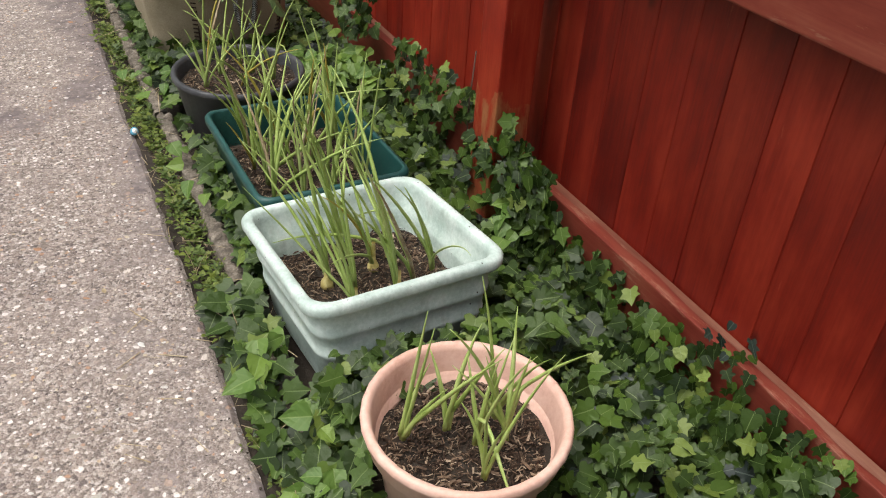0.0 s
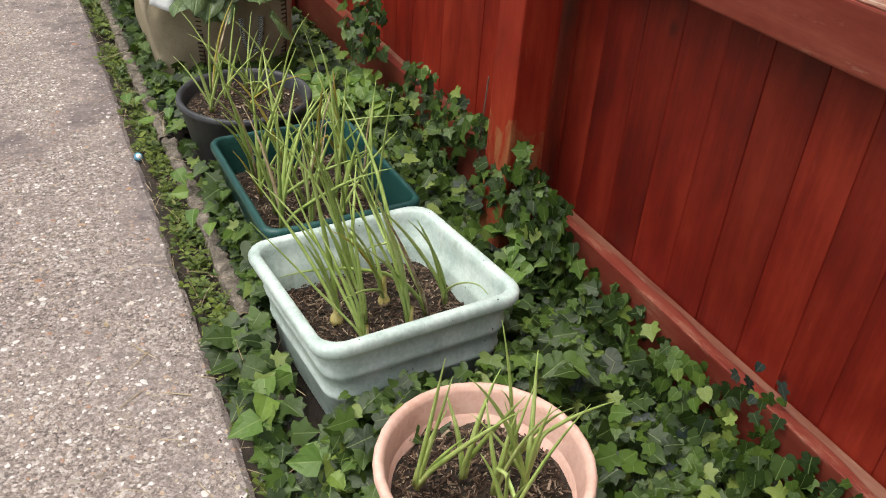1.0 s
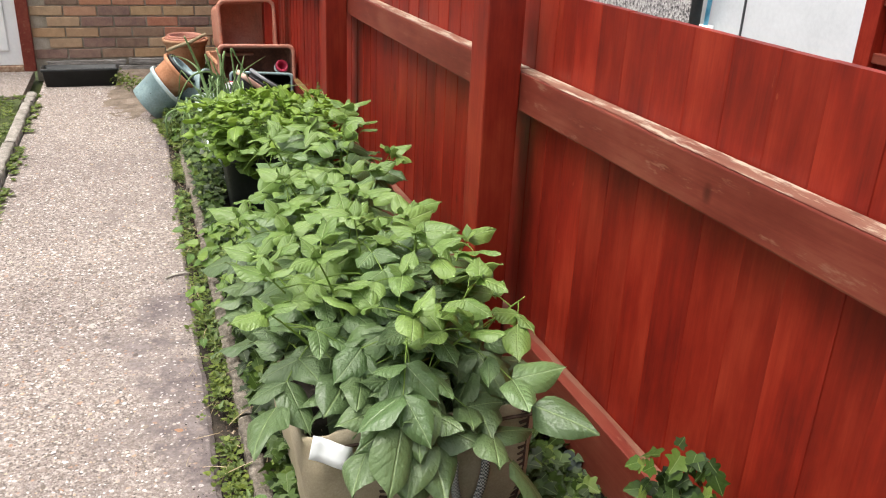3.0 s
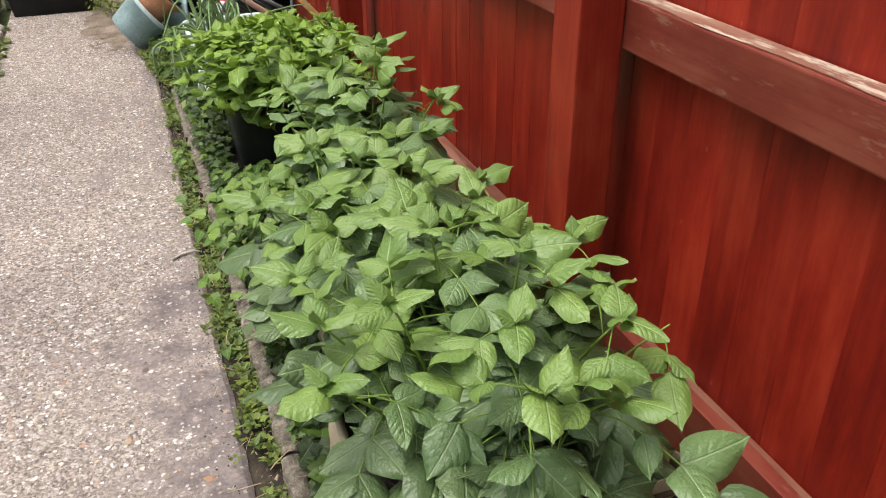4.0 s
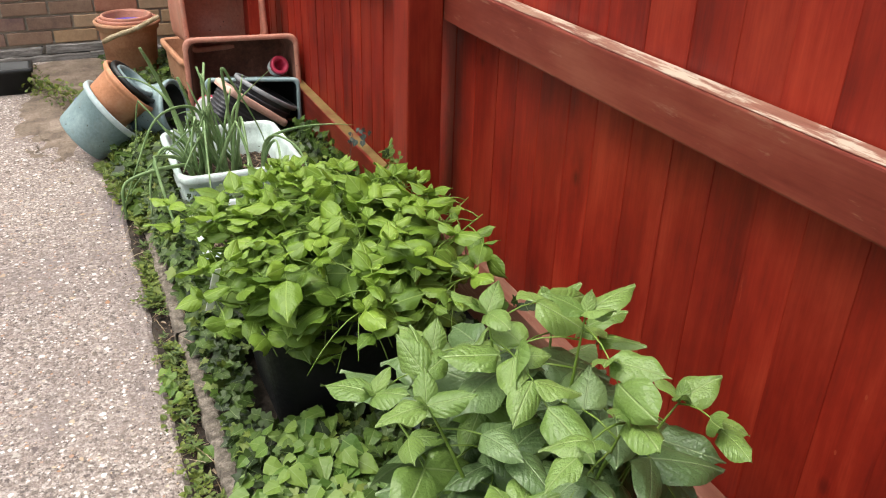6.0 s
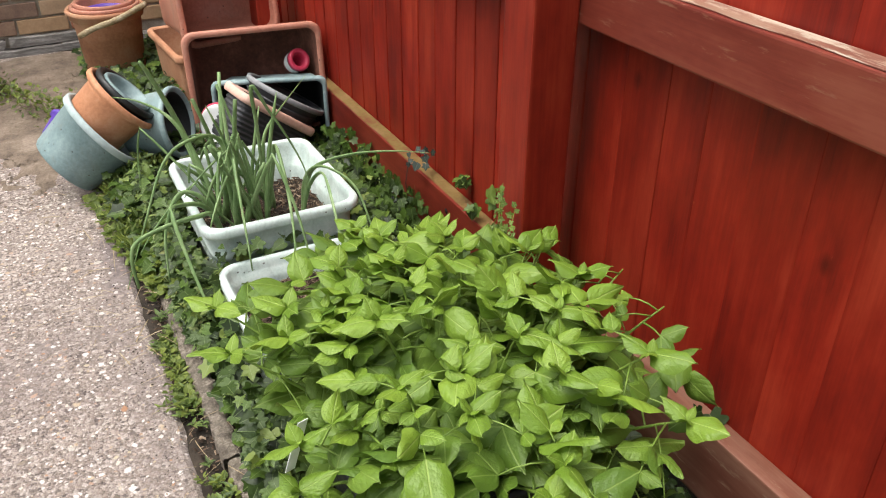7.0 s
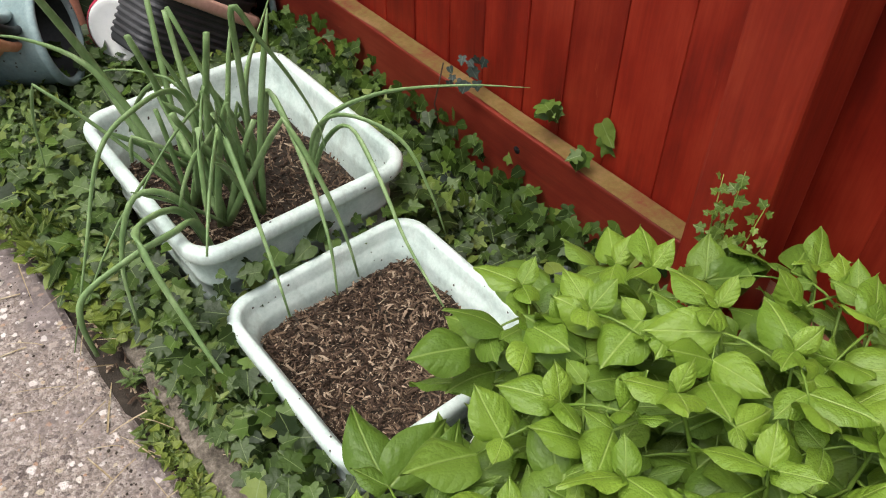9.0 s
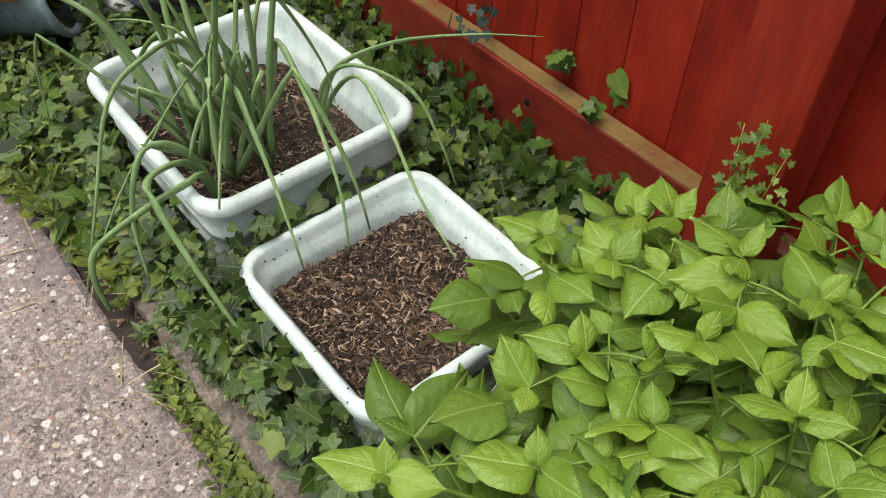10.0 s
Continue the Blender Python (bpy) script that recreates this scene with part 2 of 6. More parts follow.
def painted_wood(name, dark, mid, light, bare, worn_at, lying=False, foot=0.0, spread=0.14):
    """Stained timber with long grain, knots and rubbed places."""
    m, b = blank(name, 0.48, 0.3)

    def grain_way(across, along):
        return (across, along, across) if lying else (across, across, along)
    grain = noise_tex(m, coords(m, grain_way(18, 1.1), True), 3.0, 6, 0.6)
    blotch = noise_tex(m, coords(m, grain_way(4, 1.6), True), 1.9, 5, 0.62)
    fibre = noise_tex(m, coords(m, grain_way(75, 2.2), True), 3.0, 5, 0.7)
    f = math_node(m, "ADD", math_node(m, "ADD", math_node(m, "MULTIPLY", grain, 0.22), math_node(m, "MULTIPLY", fibre, 0.16)), math_node(m, "MULTIPLY", blotch, 0.62))
    c = ramp(m, f, ((0.37, dark), (0.5, mid), (0.63, light)))
    fleck = node(m, "ShaderNodeTexVoronoi", Scale=26)
    link(m, coords(m, grain_way(1, 0.5), True), fleck.inputs["Vector"])
    tint = node(m, "ShaderNodeSeparateColor")
    link(m, fleck.outputs["Color"], tint.inputs[0])
    spot = math_node(m, "MULTIPLY", math_node(m, "LESS_THAN", fleck.outputs["Distance"], 0.07), math_node(m, "LESS_THAN", tint.outputs[0], 0.12))
    c = mix(m, math_node(m, "MULTIPLY", spot, 0.6), c, bare)
    info = node(m, "ShaderNodeObjectInfo")
    hsv = node(m, "ShaderNodeHueSaturation")
    link(m, math_node(m, "ADD", math_node(m, "MULTIPLY", info.outputs["Random"], spread), 1 - spread / 2), hsv.inputs["Value"])
    link(m, c, hsv.inputs["Color"])
    rub = ramp(m, noise_tex(m, coords(m, grain_way(14, 2.5), True), 2.2, 6, 0.75), ((worn_at, (0, 0, 0)), (worn_at + 0.07, (0.75,) * 3)))
    vo = node(m, "ShaderNodeTexVoronoi", Scale=2.4)
    link(m, coords(m, (1.6, 1.6, 1.0), True), vo.inputs["Vector"])
    knot = ramp(m, vo.outputs["Distance"], ((0.015, (0.7,) * 3), (0.055, (0, 0, 0))))
    if foot:
        # paint lost from the lowest part, with a ragged upper limit
        z = node(m, "ShaderNodeSeparateXYZ")
        link(m, node(m, "ShaderNodeNewGeometry").outputs["Position"], z.inputs[0])
        low = math_node(m, "LESS_THAN", math_node(m, "ADD", z.outputs[2], math_node(m, "MULTIPLY", blotch, 0.35)), foot + 0.17)
        rub = mix(m, low, rub, ramp(m, noise_tex(m, coords(m, grain_way(9, 3), True), 2.6, 6, 0.75), ((0.42, (0, 0, 0)), (0.62, (0.75,) * 3))))
    c = mix(m, knot, mix(m, rub, hsv.outputs[0], bare), tuple(x * 0.35 for x in dark))
    link(m, c, b.inputs["Base Color"])
    bumped(m, b, f, 0.35, 0.003)
    return m


M_PATH = concrete_path()
M_KERB = worn("weathered_edging_concrete", (0.042, 0.035, 0.025), (0.16, 0.134, 0.105), (0.38, 0.33, 0.27), 40, 190, 0.95, 1.0, dist=0.01)
M_SOIL = worn("dark_bed_soil", (0.012, 0.009, 0.006), (0.032, 0.024, 0.017), (0.075, 0.057, 0.04), 12, 130, 0.95, 0.8, dist=0.008)
M_GRASSY = worn("rough_lawn", (0.03, 0.04, 0.012), (0.07, 0.09, 0.025), (0.15, 0.15, 0.06), 6, 120, 0.95, 0.8, dist=0.01)
M_RED = painted_wood("red_stained_boards", (0.115, 0.0066, 0.0034), (0.212, 0.0135, 0.0056), (0.302, 0.03, 0.0125), (0.33, 0.068, 0.032), 0.67, spread=0.26)
M_RED_DEEP = painted_wood("red_stained_boards_darker", (0.08, 0.005, 0.0028), (0.15, 0.0098, 0.0044), (0.225, 0.022, 0.0095), (0.27, 0.055, 0.027), 0.67, spread=0.26)
M_RAIL_LOW = painted_wood("dull_red_rail", (0.1, 0.0105, 0.006), (0.17, 0.021, 0.011), (0.235, 0.042, 0.021), (0.27, 0.08, 0.045), 0.66, True)
M_RAIL = painted_wood("faded_red_rail", (0.115, 0.015, 0.009), (0.17, 0.031, 0.019), (0.22, 0.058, 0.035), (0.25, 0.11, 0.07), 0.58, True)
M_POST = painted_wood("red_stained_post", (0.14, 0.0095, 0.005), (0.24, 0.0185, 0.008), (0.325, 0.04, 0.0165), (0.35, 0.12, 0.055), 0.68)
M_POST_OLD = painted_wood("rubbed_red_post", (0.14, 0.0095, 0.005), (0.24, 0.0185, 0.008), (0.325, 0.04, 0.0165), (0.35, 0.16, 0.065), 0.67, foot=0.42)
M_BARE = worn("weathered_bare_timber", (0.16, 0.085, 0.05), (0.32, 0.2, 0.125), (0.52, 0.42, 0.32), 14, 80, 0.9, 0.5, (3, 0.8, 3), dist=0.003)
M_RUBBED = painted_wood("rubbed_rail_top", (0.15, 0.045, 0.03), (0.24, 0.11, 0.075), (0.34, 0.22, 0.155), (0.55, 0.49, 0.38), 0.5, True)
M_MOSS = worn("mossy_bare_timber", (0.14, 0.03, 0.014), (0.15, 0.1, 0.026), (0.24, 0.125, 0.06), 11, 80, 0.95, 0.5, dist=0.003)
M_IVY = leafy("ivy_leaf", (0.006, 0.016, 0.003), (0.078, 0.138, 0.02), (0.18, 0.24, 0.09), 0.45, 2.0, quilt=0.35, through_light=0.12, odd=(0.17, 0.225, 0.045), side_veins=0.0, rib_width=0.012, gloss=0.3)
M_IVY_OLD = leafy("dull_ivy_leaf", (0.014, 0.024, 0.02), (0.045, 0.062, 0.05), (0.12, 0.15, 0.12), 0.4, 2.0, quilt=0.3, through_light=0.08, side_veins=0.0)
M_WEED = leafy("weed_leaf", (0.045, 0.08, 0.014), (0.19, 0.24, 0.04), (0.26, 0.3, 0.09), 0.5, 3.0, through_light=0.25, side_veins=0.0)
M_BIND = leafy("bindweed_leaf", (0.07, 0.15, 0.025), (0.19, 0.29, 0.05), (0.24, 0.33, 0.1), 0.45, 2.0, quilt=0.15, through_light=0.25)
M_LOWWEED = leafy("low_weed_leaf", (0.04, 0.075, 0.018), (0.17, 0.245, 0.06), (0.24, 0.3, 0.12), 0.45, 3.0, quilt=0.3, through_light=0.2, odd=(0.18, 0.19, 0.05), side_veins=0.0)
M_POTATO = quilted("potato_leaf", (0.105, 0.18, 0.064), (0.182, 0.28, 0.1), (0.33, 0.43, 0.22), 0.35, 0.55, lines=0.24)
M_POTATO_YOUNG = quilted("young_potato_leaf", (0.142, 0.24, 0.052), (0.22, 0.33, 0.078), (0.34, 0.44, 0.18), 0.37, 0.5, puff=0.7, lines=0.22)
# for the lowest leaflets: shade under the crown put into a darker green
M_POTATO_SHADE = quilted("shade_dark_potato_leaf", (0.088, 0.142, 0.056), (0.148, 0.22, 0.086), (0.28, 0.37, 0.16), 0.38, per_object=False)
M_POTATO_LIME = quilted("lime_potato_leaf", (0.14, 0.245, 0.024), (0.24, 0.365, 0.042), (0.36, 0.47, 0.13), 0.42, 0.4, 5.0, puff=0.5, lines=0.12)
# the lime leaf likewise, darkened by painted shade
M_LIME_SHADE = quilted("shade_dark_lime_leaf", (0.088, 0.165, 0.02), (0.165, 0.265, 0.034), (0.26, 0.36, 0.09), 0.45, 0.35, 5.0, False, 0.45, lines=0.08)
M_STEM = worn("green_stem", (0.09, 0.16, 0.02), (0.15, 0.24, 0.035), (0.22, 0.31, 0.06), 20, 90, 0.5, 0.1)
M_ONION = worn("onion_leaf", (0.19, 0.275, 0.055), (0.32, 0.42, 0.11), (0.5, 0.57, 0.23), 9, 60, 0.4, 0.08, (2, 2, 0.6), True)
M_ONION_BLUE = worn("grey_green_onion_leaf", (0.1, 0.178, 0.062), (0.172, 0.272, 0.102), (0.31, 0.42, 0.2), 9, 60, 0.45, 0.08, (2, 2, 0.6), True)
M_DRY = worn("dry_stalk", (0.2, 0.14, 0.07), (0.34, 0.265, 0.155), (0.52, 0.45, 0.32), 30, 120, 0.8, 0.1)
M_YELLOW = worn("yellowing_onion_leaf", (0.3, 0.28, 0.05), (0.45, 0.36, 0.07), (0.55, 0.42, 0.1), 20, 80, 0.5, 0.1)
M_BULB = worn("onion_skin", (0.4, 0.31, 0.09), (0.58, 0.48, 0.18), (0.66, 0.6, 0.32), 60, 200, 0.5, 0.15)
M_SAGE = worn("pale_sage_plastic", (0.33, 0.43, 0.385), (0.5, 0.6, 0.55), (0.68, 0.75, 0.71), 18, 130, 0.5, 0.12, dist=0.002)
M_MINT = worn("weathered_mint_plastic", (0.41, 0.51, 0.47), (0.58, 0.68, 0.635), (0.74, 0.82, 0.78), 16, 140, 0.5, 0.15, dist=0.002)
M_DGREEN = worn("dark_green_plastic", (0.006, 0.034, 0.031), (0.01, 0.058, 0.052), (0.026, 0.1, 0.09), 8, 100, 0.4, 0.1, dist=0.002)
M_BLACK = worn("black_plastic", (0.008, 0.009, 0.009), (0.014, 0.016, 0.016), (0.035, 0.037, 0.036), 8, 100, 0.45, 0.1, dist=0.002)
M_CHAR = worn("charcoal_plastic", (0.025, 0.026, 0.028), (0.045, 0.046, 0.05), (0.085, 0.085, 0.09), 8, 100, 0.5, 0.1, dist=0.002)
M_GREYRIM = worn("pale_grey_plastic", (0.16, 0.17, 0.175), (0.24, 0.25, 0.255), (0.33, 0.34, 0.34), 8, 100, 0.5, 0.1, dist=0.002)
M_TERRA = worn("terracotta_plastic", (0.33, 0.13, 0.085), (0.47, 0.2, 0.135), (0.56, 0.3, 0.22), 7, 90, 0.5, 0.12, dist=0.002)
M_PEACH = worn("faded_terracotta_plastic", (0.55, 0.31, 0.235), (0.69, 0.44, 0.35), (0.78, 0.56, 0.47), 7, 90, 0.5, 0.12, dist=0.002)
M_TERRA_OLD = worn("weathered_clay", (0.3, 0.13, 0.07), (0.46, 0.22, 0.12), (0.52, 0.32, 0.2), 9, 90, 0.8, 0.3)
M_TEAL = worn("weathered_teal_plastic", (0.13, 0.2, 0.205), (0.22, 0.31, 0.315), (0.34, 0.44, 0.44), 7, 90, 0.55, 0.15)
M_TEAL_PALE = worn("pale_worn_teal", (0.3, 0.38, 0.38), (0.42, 0.51, 0.51), (0.52, 0.6, 0.6), 9, 90, 0.6, 0.15)
M_CLAY = worn("orange_clay", (0.4, 0.17, 0.08), (0.55, 0.25, 0.13), (0.62, 0.36, 0.22), 9, 90, 0.8, 0.2)
M_BAG = worn("tan_woven_fabric", (0.2, 0.165, 0.105), (0.335, 0.28, 0.185), (0.46, 0.39, 0.28), 5, 220, 0.8, 0.4, dist=0.003)
M_THREAD = worn("dark_brown_thread", (0.03, 0.018, 0.012), (0.055, 0.032, 0.022), (0.1, 0.06, 0.04), 40, 200, 0.8, 0.2)
M_OFFWHITE = worn("white_wall_paint", (0.6, 0.62, 0.63), (0.68, 0.7, 0.71), (0.74, 0.76, 0.77), 3, 40, 0.7, 0.1)
M_WHITE = worn("white_plastic", (0.74, 0.75, 0.74), (0.82, 0.83, 0.82), (0.87, 0.87, 0.86), 5, 60, 0.45, 0.05)


def specked(m, scale, cut):
    """Small dark soil specks and streaks on a pale plastic."""
    b = m.node_tree.nodes["Principled BSDF"]
    old = b.inputs["Base Color"].links[0].from_socket
    vo = node(m, "ShaderNodeTexVoronoi", Scale=scale)
    link(m, coords(m), vo.inputs["Vector"])
    ch = node(m, "ShaderNodeSeparateColor")
    link(m, vo.outputs["Color"], ch.inputs[0])
    dot = math_node(m, "MULTIPLY", math_node(m, "LESS_THAN", vo.outputs["Distance"], 0.16), math_node(m, "LESS_THAN", ch.outputs[0], cut))
    stain = ramp(m, noise_tex(m, coords(m, (1, 1, 0.4)), 26, 6, 0.75), ((0.52, (0, 0, 0)), (0.72, (0.35,) * 3)))
    link(m, mix(m, dot, mix(m, stain, old, (0.2, 0.2, 0.15)), (0.05, 0.04, 0.03)), b.inputs["Base Color"])


M_KERB_PALE = worn("pale_edging_concrete", (0.14, 0.125, 0.1), (0.3, 0.27, 0.23), (0.5, 0.46, 0.4), 22, 170, 0.95, 0.8, dist=0.006)
M_RAIL_OLD = painted_wood("weathered_brown_rail", (0.12, 0.035, 0.022), (0.18, 0.07, 0.045), (0.25, 0.125, 0.085), (0.32, 0.22, 0.15), 0.6, True)
# terracotta darkened by painted shadow, for a trough's inside
M_TERRA_SHADE = worn("shade_dark_terracotta", (0.06, 0.03, 0.022), (0.18, 0.075, 0.05), (0.34, 0.15, 0.1), 7, 70, 0.85, 0.3)
M_GREYWOOD = worn("grey_rotten_board", (0.06, 0.055, 0.05), (0.2, 0.185, 0.165), (0.42, 0.4, 0.37), 16, 90, 0.95, 0.6, (0.6, 4, 4), dist=0.004)
M_DIRT = worn("trodden_dirt", (0.07, 0.052, 0.038), (0.18, 0.138, 0.102), (0.32, 0.26, 0.205), 10, 110, 0.95, 0.9, dist=0.008)
specked(M_SAGE, 90, 0.1)
specked(M_TEAL, 70, 0.12)
specked(M_TERRA, 60, 0.1)
specked(M_MINT, 80, 0.16)


def chips(name, stops):
    """Broken bark and compost, each bit in its own tone."""
    m, b = blank(name, 0.9, 0.2)
    c = ramp(m, node(m, "ShaderNodeNewGeometry").outputs["Random Per Island"], stops)
    grain = noise_tex(m, coords(m), 320, 3)
    link(m, mix(m, math_node(m, "MULTIPLY", grain, 0.5), c, (0.02, 0.012, 0.008)), b.inputs["Base Color"])
    bumped(m, b, grain, 0.4, 0.002)
    return m


M_CHIP = chips("bark_mulch", ((0.0, (0.02, 0.013, 0.009)), (0.45, (0.09, 0.058, 0.04)), (0.8, (0.24, 0.165, 0.11)), (0.97, (0.5, 0.39, 0.28))))
M_PEBBLE = chips("loose_aggregate", ((0.0, (0.16, 0.13, 0.11)), (0.3, (0.36, 0.3, 0.24)), (0.6, (0.62, 0.58, 0.52)), (0.8, (0.74, 0.72, 0.68)), (0.95, (0.45, 0.25, 0.15))))


# ---- builders ----
def mesh_of(name, verts, faces, material, uvs=None, smooth=True):
    me = bpy.data.meshes.new(name)
    me.from_pydata([tuple(v) for v in verts], [], faces)
    if uvs is not None:
        layer = me.uv_layers.new(name="UVMap")
        idx = np.empty(len(me.loops), dtype=np.int32)
        me.loops.foreach_get("vertex_index", idx)
        layer.data.foreach_set("uv", np.asarray(uvs, dtype=np.float32)[idx].ravel())
    if smooth:
        me.polygons.foreach_set("use_smooth", [True] * len(me.polygons))
    me.materials.append(material)
    me.update()
    return me


def part(name, data, material, parent, label=""):
    """One mesh object under a thing or a part."""
    if isinstance(data, bmesh.types.BMesh):
        me = bpy.data.meshes.new(name)
        data.to_mesh(me)
        data.free()
        me.materials.append(material)
        data = me
    ob = new(name, data)
    ob.parent = parent
    return tagged(ob, label) if label else ob


def thing(name, place, label, category, group="", turn=(0, 0, 0), kind=""):
    e = new(name)
    e.empty_display_size = 0.05
    e.matrix_world = pose(*place, *turn)
    return tagged(e, label, category, group, kind)


def box(bm, lo, hi, bevel=0.0):
    """A box with rounded edges into bm."""
    c, s = [(a + b) / 2 for a, b in zip(lo, hi)], [b - a for a, b in zip(lo, hi)]
    made = bmesh.ops.create_cube(bm, size=1, matrix=Matrix.Translation(c) @ Matrix.Diagonal((*s, 1)))
    if bevel:
        edges = {e for v in made["verts"] for e in v.link_edges}
        bmesh.ops.bevel(bm, geom=list(edges), offset=bevel, segments=2, affect="EDGES", profile=0.6)
    return bm


def shaded(bm):
    for f in bm.faces:
        f.smooth = True
    return bm


def loft(rings, n=6, cap_low=True, cap_high=False, wobble=0.0, seed=0):
    """Rounded rectangles (half x, half y, corner radius, z[, shift x, shift y]) joined into a skin; a radius equal to the halves gives a circle."""
    rnd = random.Random(seed)
    bm, last, first = bmesh.new(), None, None
    for ring in rings:
        hx, hy, r, z = ring[:4]
        ox, oy = ring[4:6] if len(ring) > 4 else (0, 0)
        r = min(r, hx, hy)
        row = []
        for q, (sx, sy) in enumerate(((1, 1), (-1, 1), (-1, -1), (1, -1))):
            for i in range(n + 1):
                a = math.pi / 2 * (q + i / n)
                j = 1 + rnd.uniform(-wobble, wobble)
                row.append(bm.verts.new((ox + (sx * (hx - r) + r * math.cos(a)) * j, oy + (sy * (hy - r) + r * math.sin(a)) * j, z)))
        if last:
            for i in range(len(row)):
                k = (i + 1) % len(row)
                bm.faces.new((last[i], last[k], row[k], row[i]))
        else:
            first = row
        last = row
    if cap_low:
        bm.faces.new(list(reversed(first)))
    if cap_high:
        bm.faces.new(last)
    bmesh.ops.remove_doubles(bm, verts=bm.verts, dist=1e-5)
    return shaded(bm)


def tube(points, radii, sides=5, flat=1.0):
    """A tapering round or flattened stalk along points: verts and faces."""
    pts = [Vector(p) for p in points]
    verts, faces = [], []
    for i, p in enumerate(pts):
        d = (pts[min(i + 1, len(pts) - 1)] - pts[max(i - 1, 0)]).normalized()
        u = d.cross(Vector((0.31, 0.87, 0.2))).normalized()
        w = d.cross(u)
        for k in range(sides):
            a = 2 * math.pi * k / sides
            verts.append(p + (u * math.cos(a) + w * math.sin(a) * flat) * radii[i])
    for i in range(len(pts) - 1):
        for k in range(sides):
            k2 = (k + 1) % sides
            faces.append((i * sides + k, i * sides + k2, (i + 1) * sides + k2, (i + 1) * sides + k))
    faces.append(tuple(reversed(range(sides))))
    faces.append(tuple(range((len(pts) - 1) * sides, len(pts) * sides)))
    return verts, faces


def scatter(name, shapes, frames, material, parent=None, smooth=False):
    """Many small copies of the given shapes (verts, faces, uvs), set by 3 x 4 frames, in one mesh."""
    V, F, U, base = [], [], [], 0
    for i, (k, m) in enumerate(frames):
        v, f, uv = shapes[k]
        V.append(v @ m[:, :3].T + m[:, 3])
        F.extend([tuple(base + j for j in face) for face in f])
        U.append(uv)
        base += len(v)
    me = mesh_of(name, np.concatenate(V), F, material, np.concatenate(U), smooth)
    ob = new(name, me)
    if parent:
        ob.parent = parent
    return ob


def frame_of(place, up, heading, size, spin=0.0):
    """A 3 x 4 frame: x across, y along the heading laid into the plane whose normal is up."""
    up = np.asarray(up, float)
    up /= np.linalg.norm(up)
    h = np.asarray(heading, float)
    h = h - up * (h @ up)
    h /= np.linalg.norm(h) + 1e-9
    x = np.cross(h, up)
    return np.column_stack((x * size, h * size, up * size, place))


# ---- leaf shapes ----
def blade(width=0.6, nv=6, nu=4, fold=0.18, droop=0.25, peak=0.72, tip=0.8, wave=0.04, seed=0):
    """An ovate leaf of length 1 along y, folded along its rib and bent down to its tip."""
    rnd = random.Random(seed)
    V, U, F = [], [], []
    ph = rnd.uniform(0, 6)
    for j in range(nv + 1):
        v = (1 - math.cos(math.pi * (j / nv) ** 0.9)) / 2
        w = width / 2 * max(0.0, math.sin(math.pi * min(1, v ** peak))) ** (tip + 0.3 * v) + (0.012 if j == 0 else 0.0)
        for i in range(nu + 1):
            s = 2 * i / nu - 1
            x = s * w
            z = abs(s) ** 1.3 * w * fold * 2 - droop * v * v + wave * math.sin(9 * v + ph + 2 * s) * abs(s)
            V.append((x, v, z))
            U.append((0.5 + s * 0.5 * (w / (width / 2) if width else 1), v))
    for j in range(nv):
        for i in range(nu):
            a = j * (nu + 1) + i
            F.append((a, a + 1, a + nu + 2, a + nu + 1))
    return np.array(V), F, np.array(U)


def ivy_shape(seed):
    """A lobed ivy leaf of length 1: pointed lobes, hollow between them, tips bent down; some nearly whole."""
    rnd = random.Random(seed)
    half = [(0.1, -0.07), (0.3, -0.12), (0.47, -0.03), (0.47, 0.1), (0.37, 0.22), (0.5, 0.34), (0.58, 0.5), (0.4, 0.52), (0.25, 0.58), (0.15, 0.78)]
    if seed % 4 == 3:
        half = [(0.1, -0.06), (0.3, -0.08), (0.45, 0.05), (0.48, 0.2), (0.46, 0.32), (0.42, 0.45), (0.36, 0.56), (0.28, 0.66), (0.2, 0.76), (0.11, 0.88)]
    cut_in = rnd.uniform(0.85, 1.08)

    def side(sign):
        return [(sign * x * (cut_in if i in (4, 8) else 1) * rnd.uniform(0.9, 1.08), y + rnd.uniform(-0.03, 0.03)) for i, (x, y) in enumerate(half)]
    out = [(0, 0.0)] + side(1) + [(rnd.uniform(-0.06, 0.06), 1)] + list(reversed(side(-1)))
    fold, bow = rnd.uniform(-0.05, 0.28), rnd.uniform(0.05, 0.3)
    V = [(0, 0.3, 0.0)] + [(x, y, fold * abs(x) - bow * (x * x + (y - 0.3) ** 2) + rnd.uniform(-0.03, 0.03)) for x, y in out]
    F = [(0, 1 + i, 1 + (i + 1) % len(out)) for i in range(len(out))]
    return np.array(V, float), F, np.array([(0.5 + x * 0.7, y) for x, y, z in V])


IVY = [ivy_shape(k) for k in range(12)]
HEART = [blade(0.85, 5, 4, 0.12, 0.2, 0.5, 0.75, 0.03, k) for k in range(3)]
ROUND = [blade(0.95, 4, 4, 0.1, 0.15, 0.6, 0.5, 0.03, k) for k in range(3)]
SMALL = [blade(0.45, 3, 2, 0.2, 0.25, 0.7, 0.8, 0.0, k) for k in range(3)]
STRAW = [blade(0.025, 4, 2, 0.3, d, 0.6, 0.5, 0.0, k) for k, d in enumerate((0.1, 0.35, 0.6))]

# ---- ground, path and edging ----
FENCE_X, PATH_L, PATH_R, WALL_Y = 1.135, -0.41, 0.29, 8.77


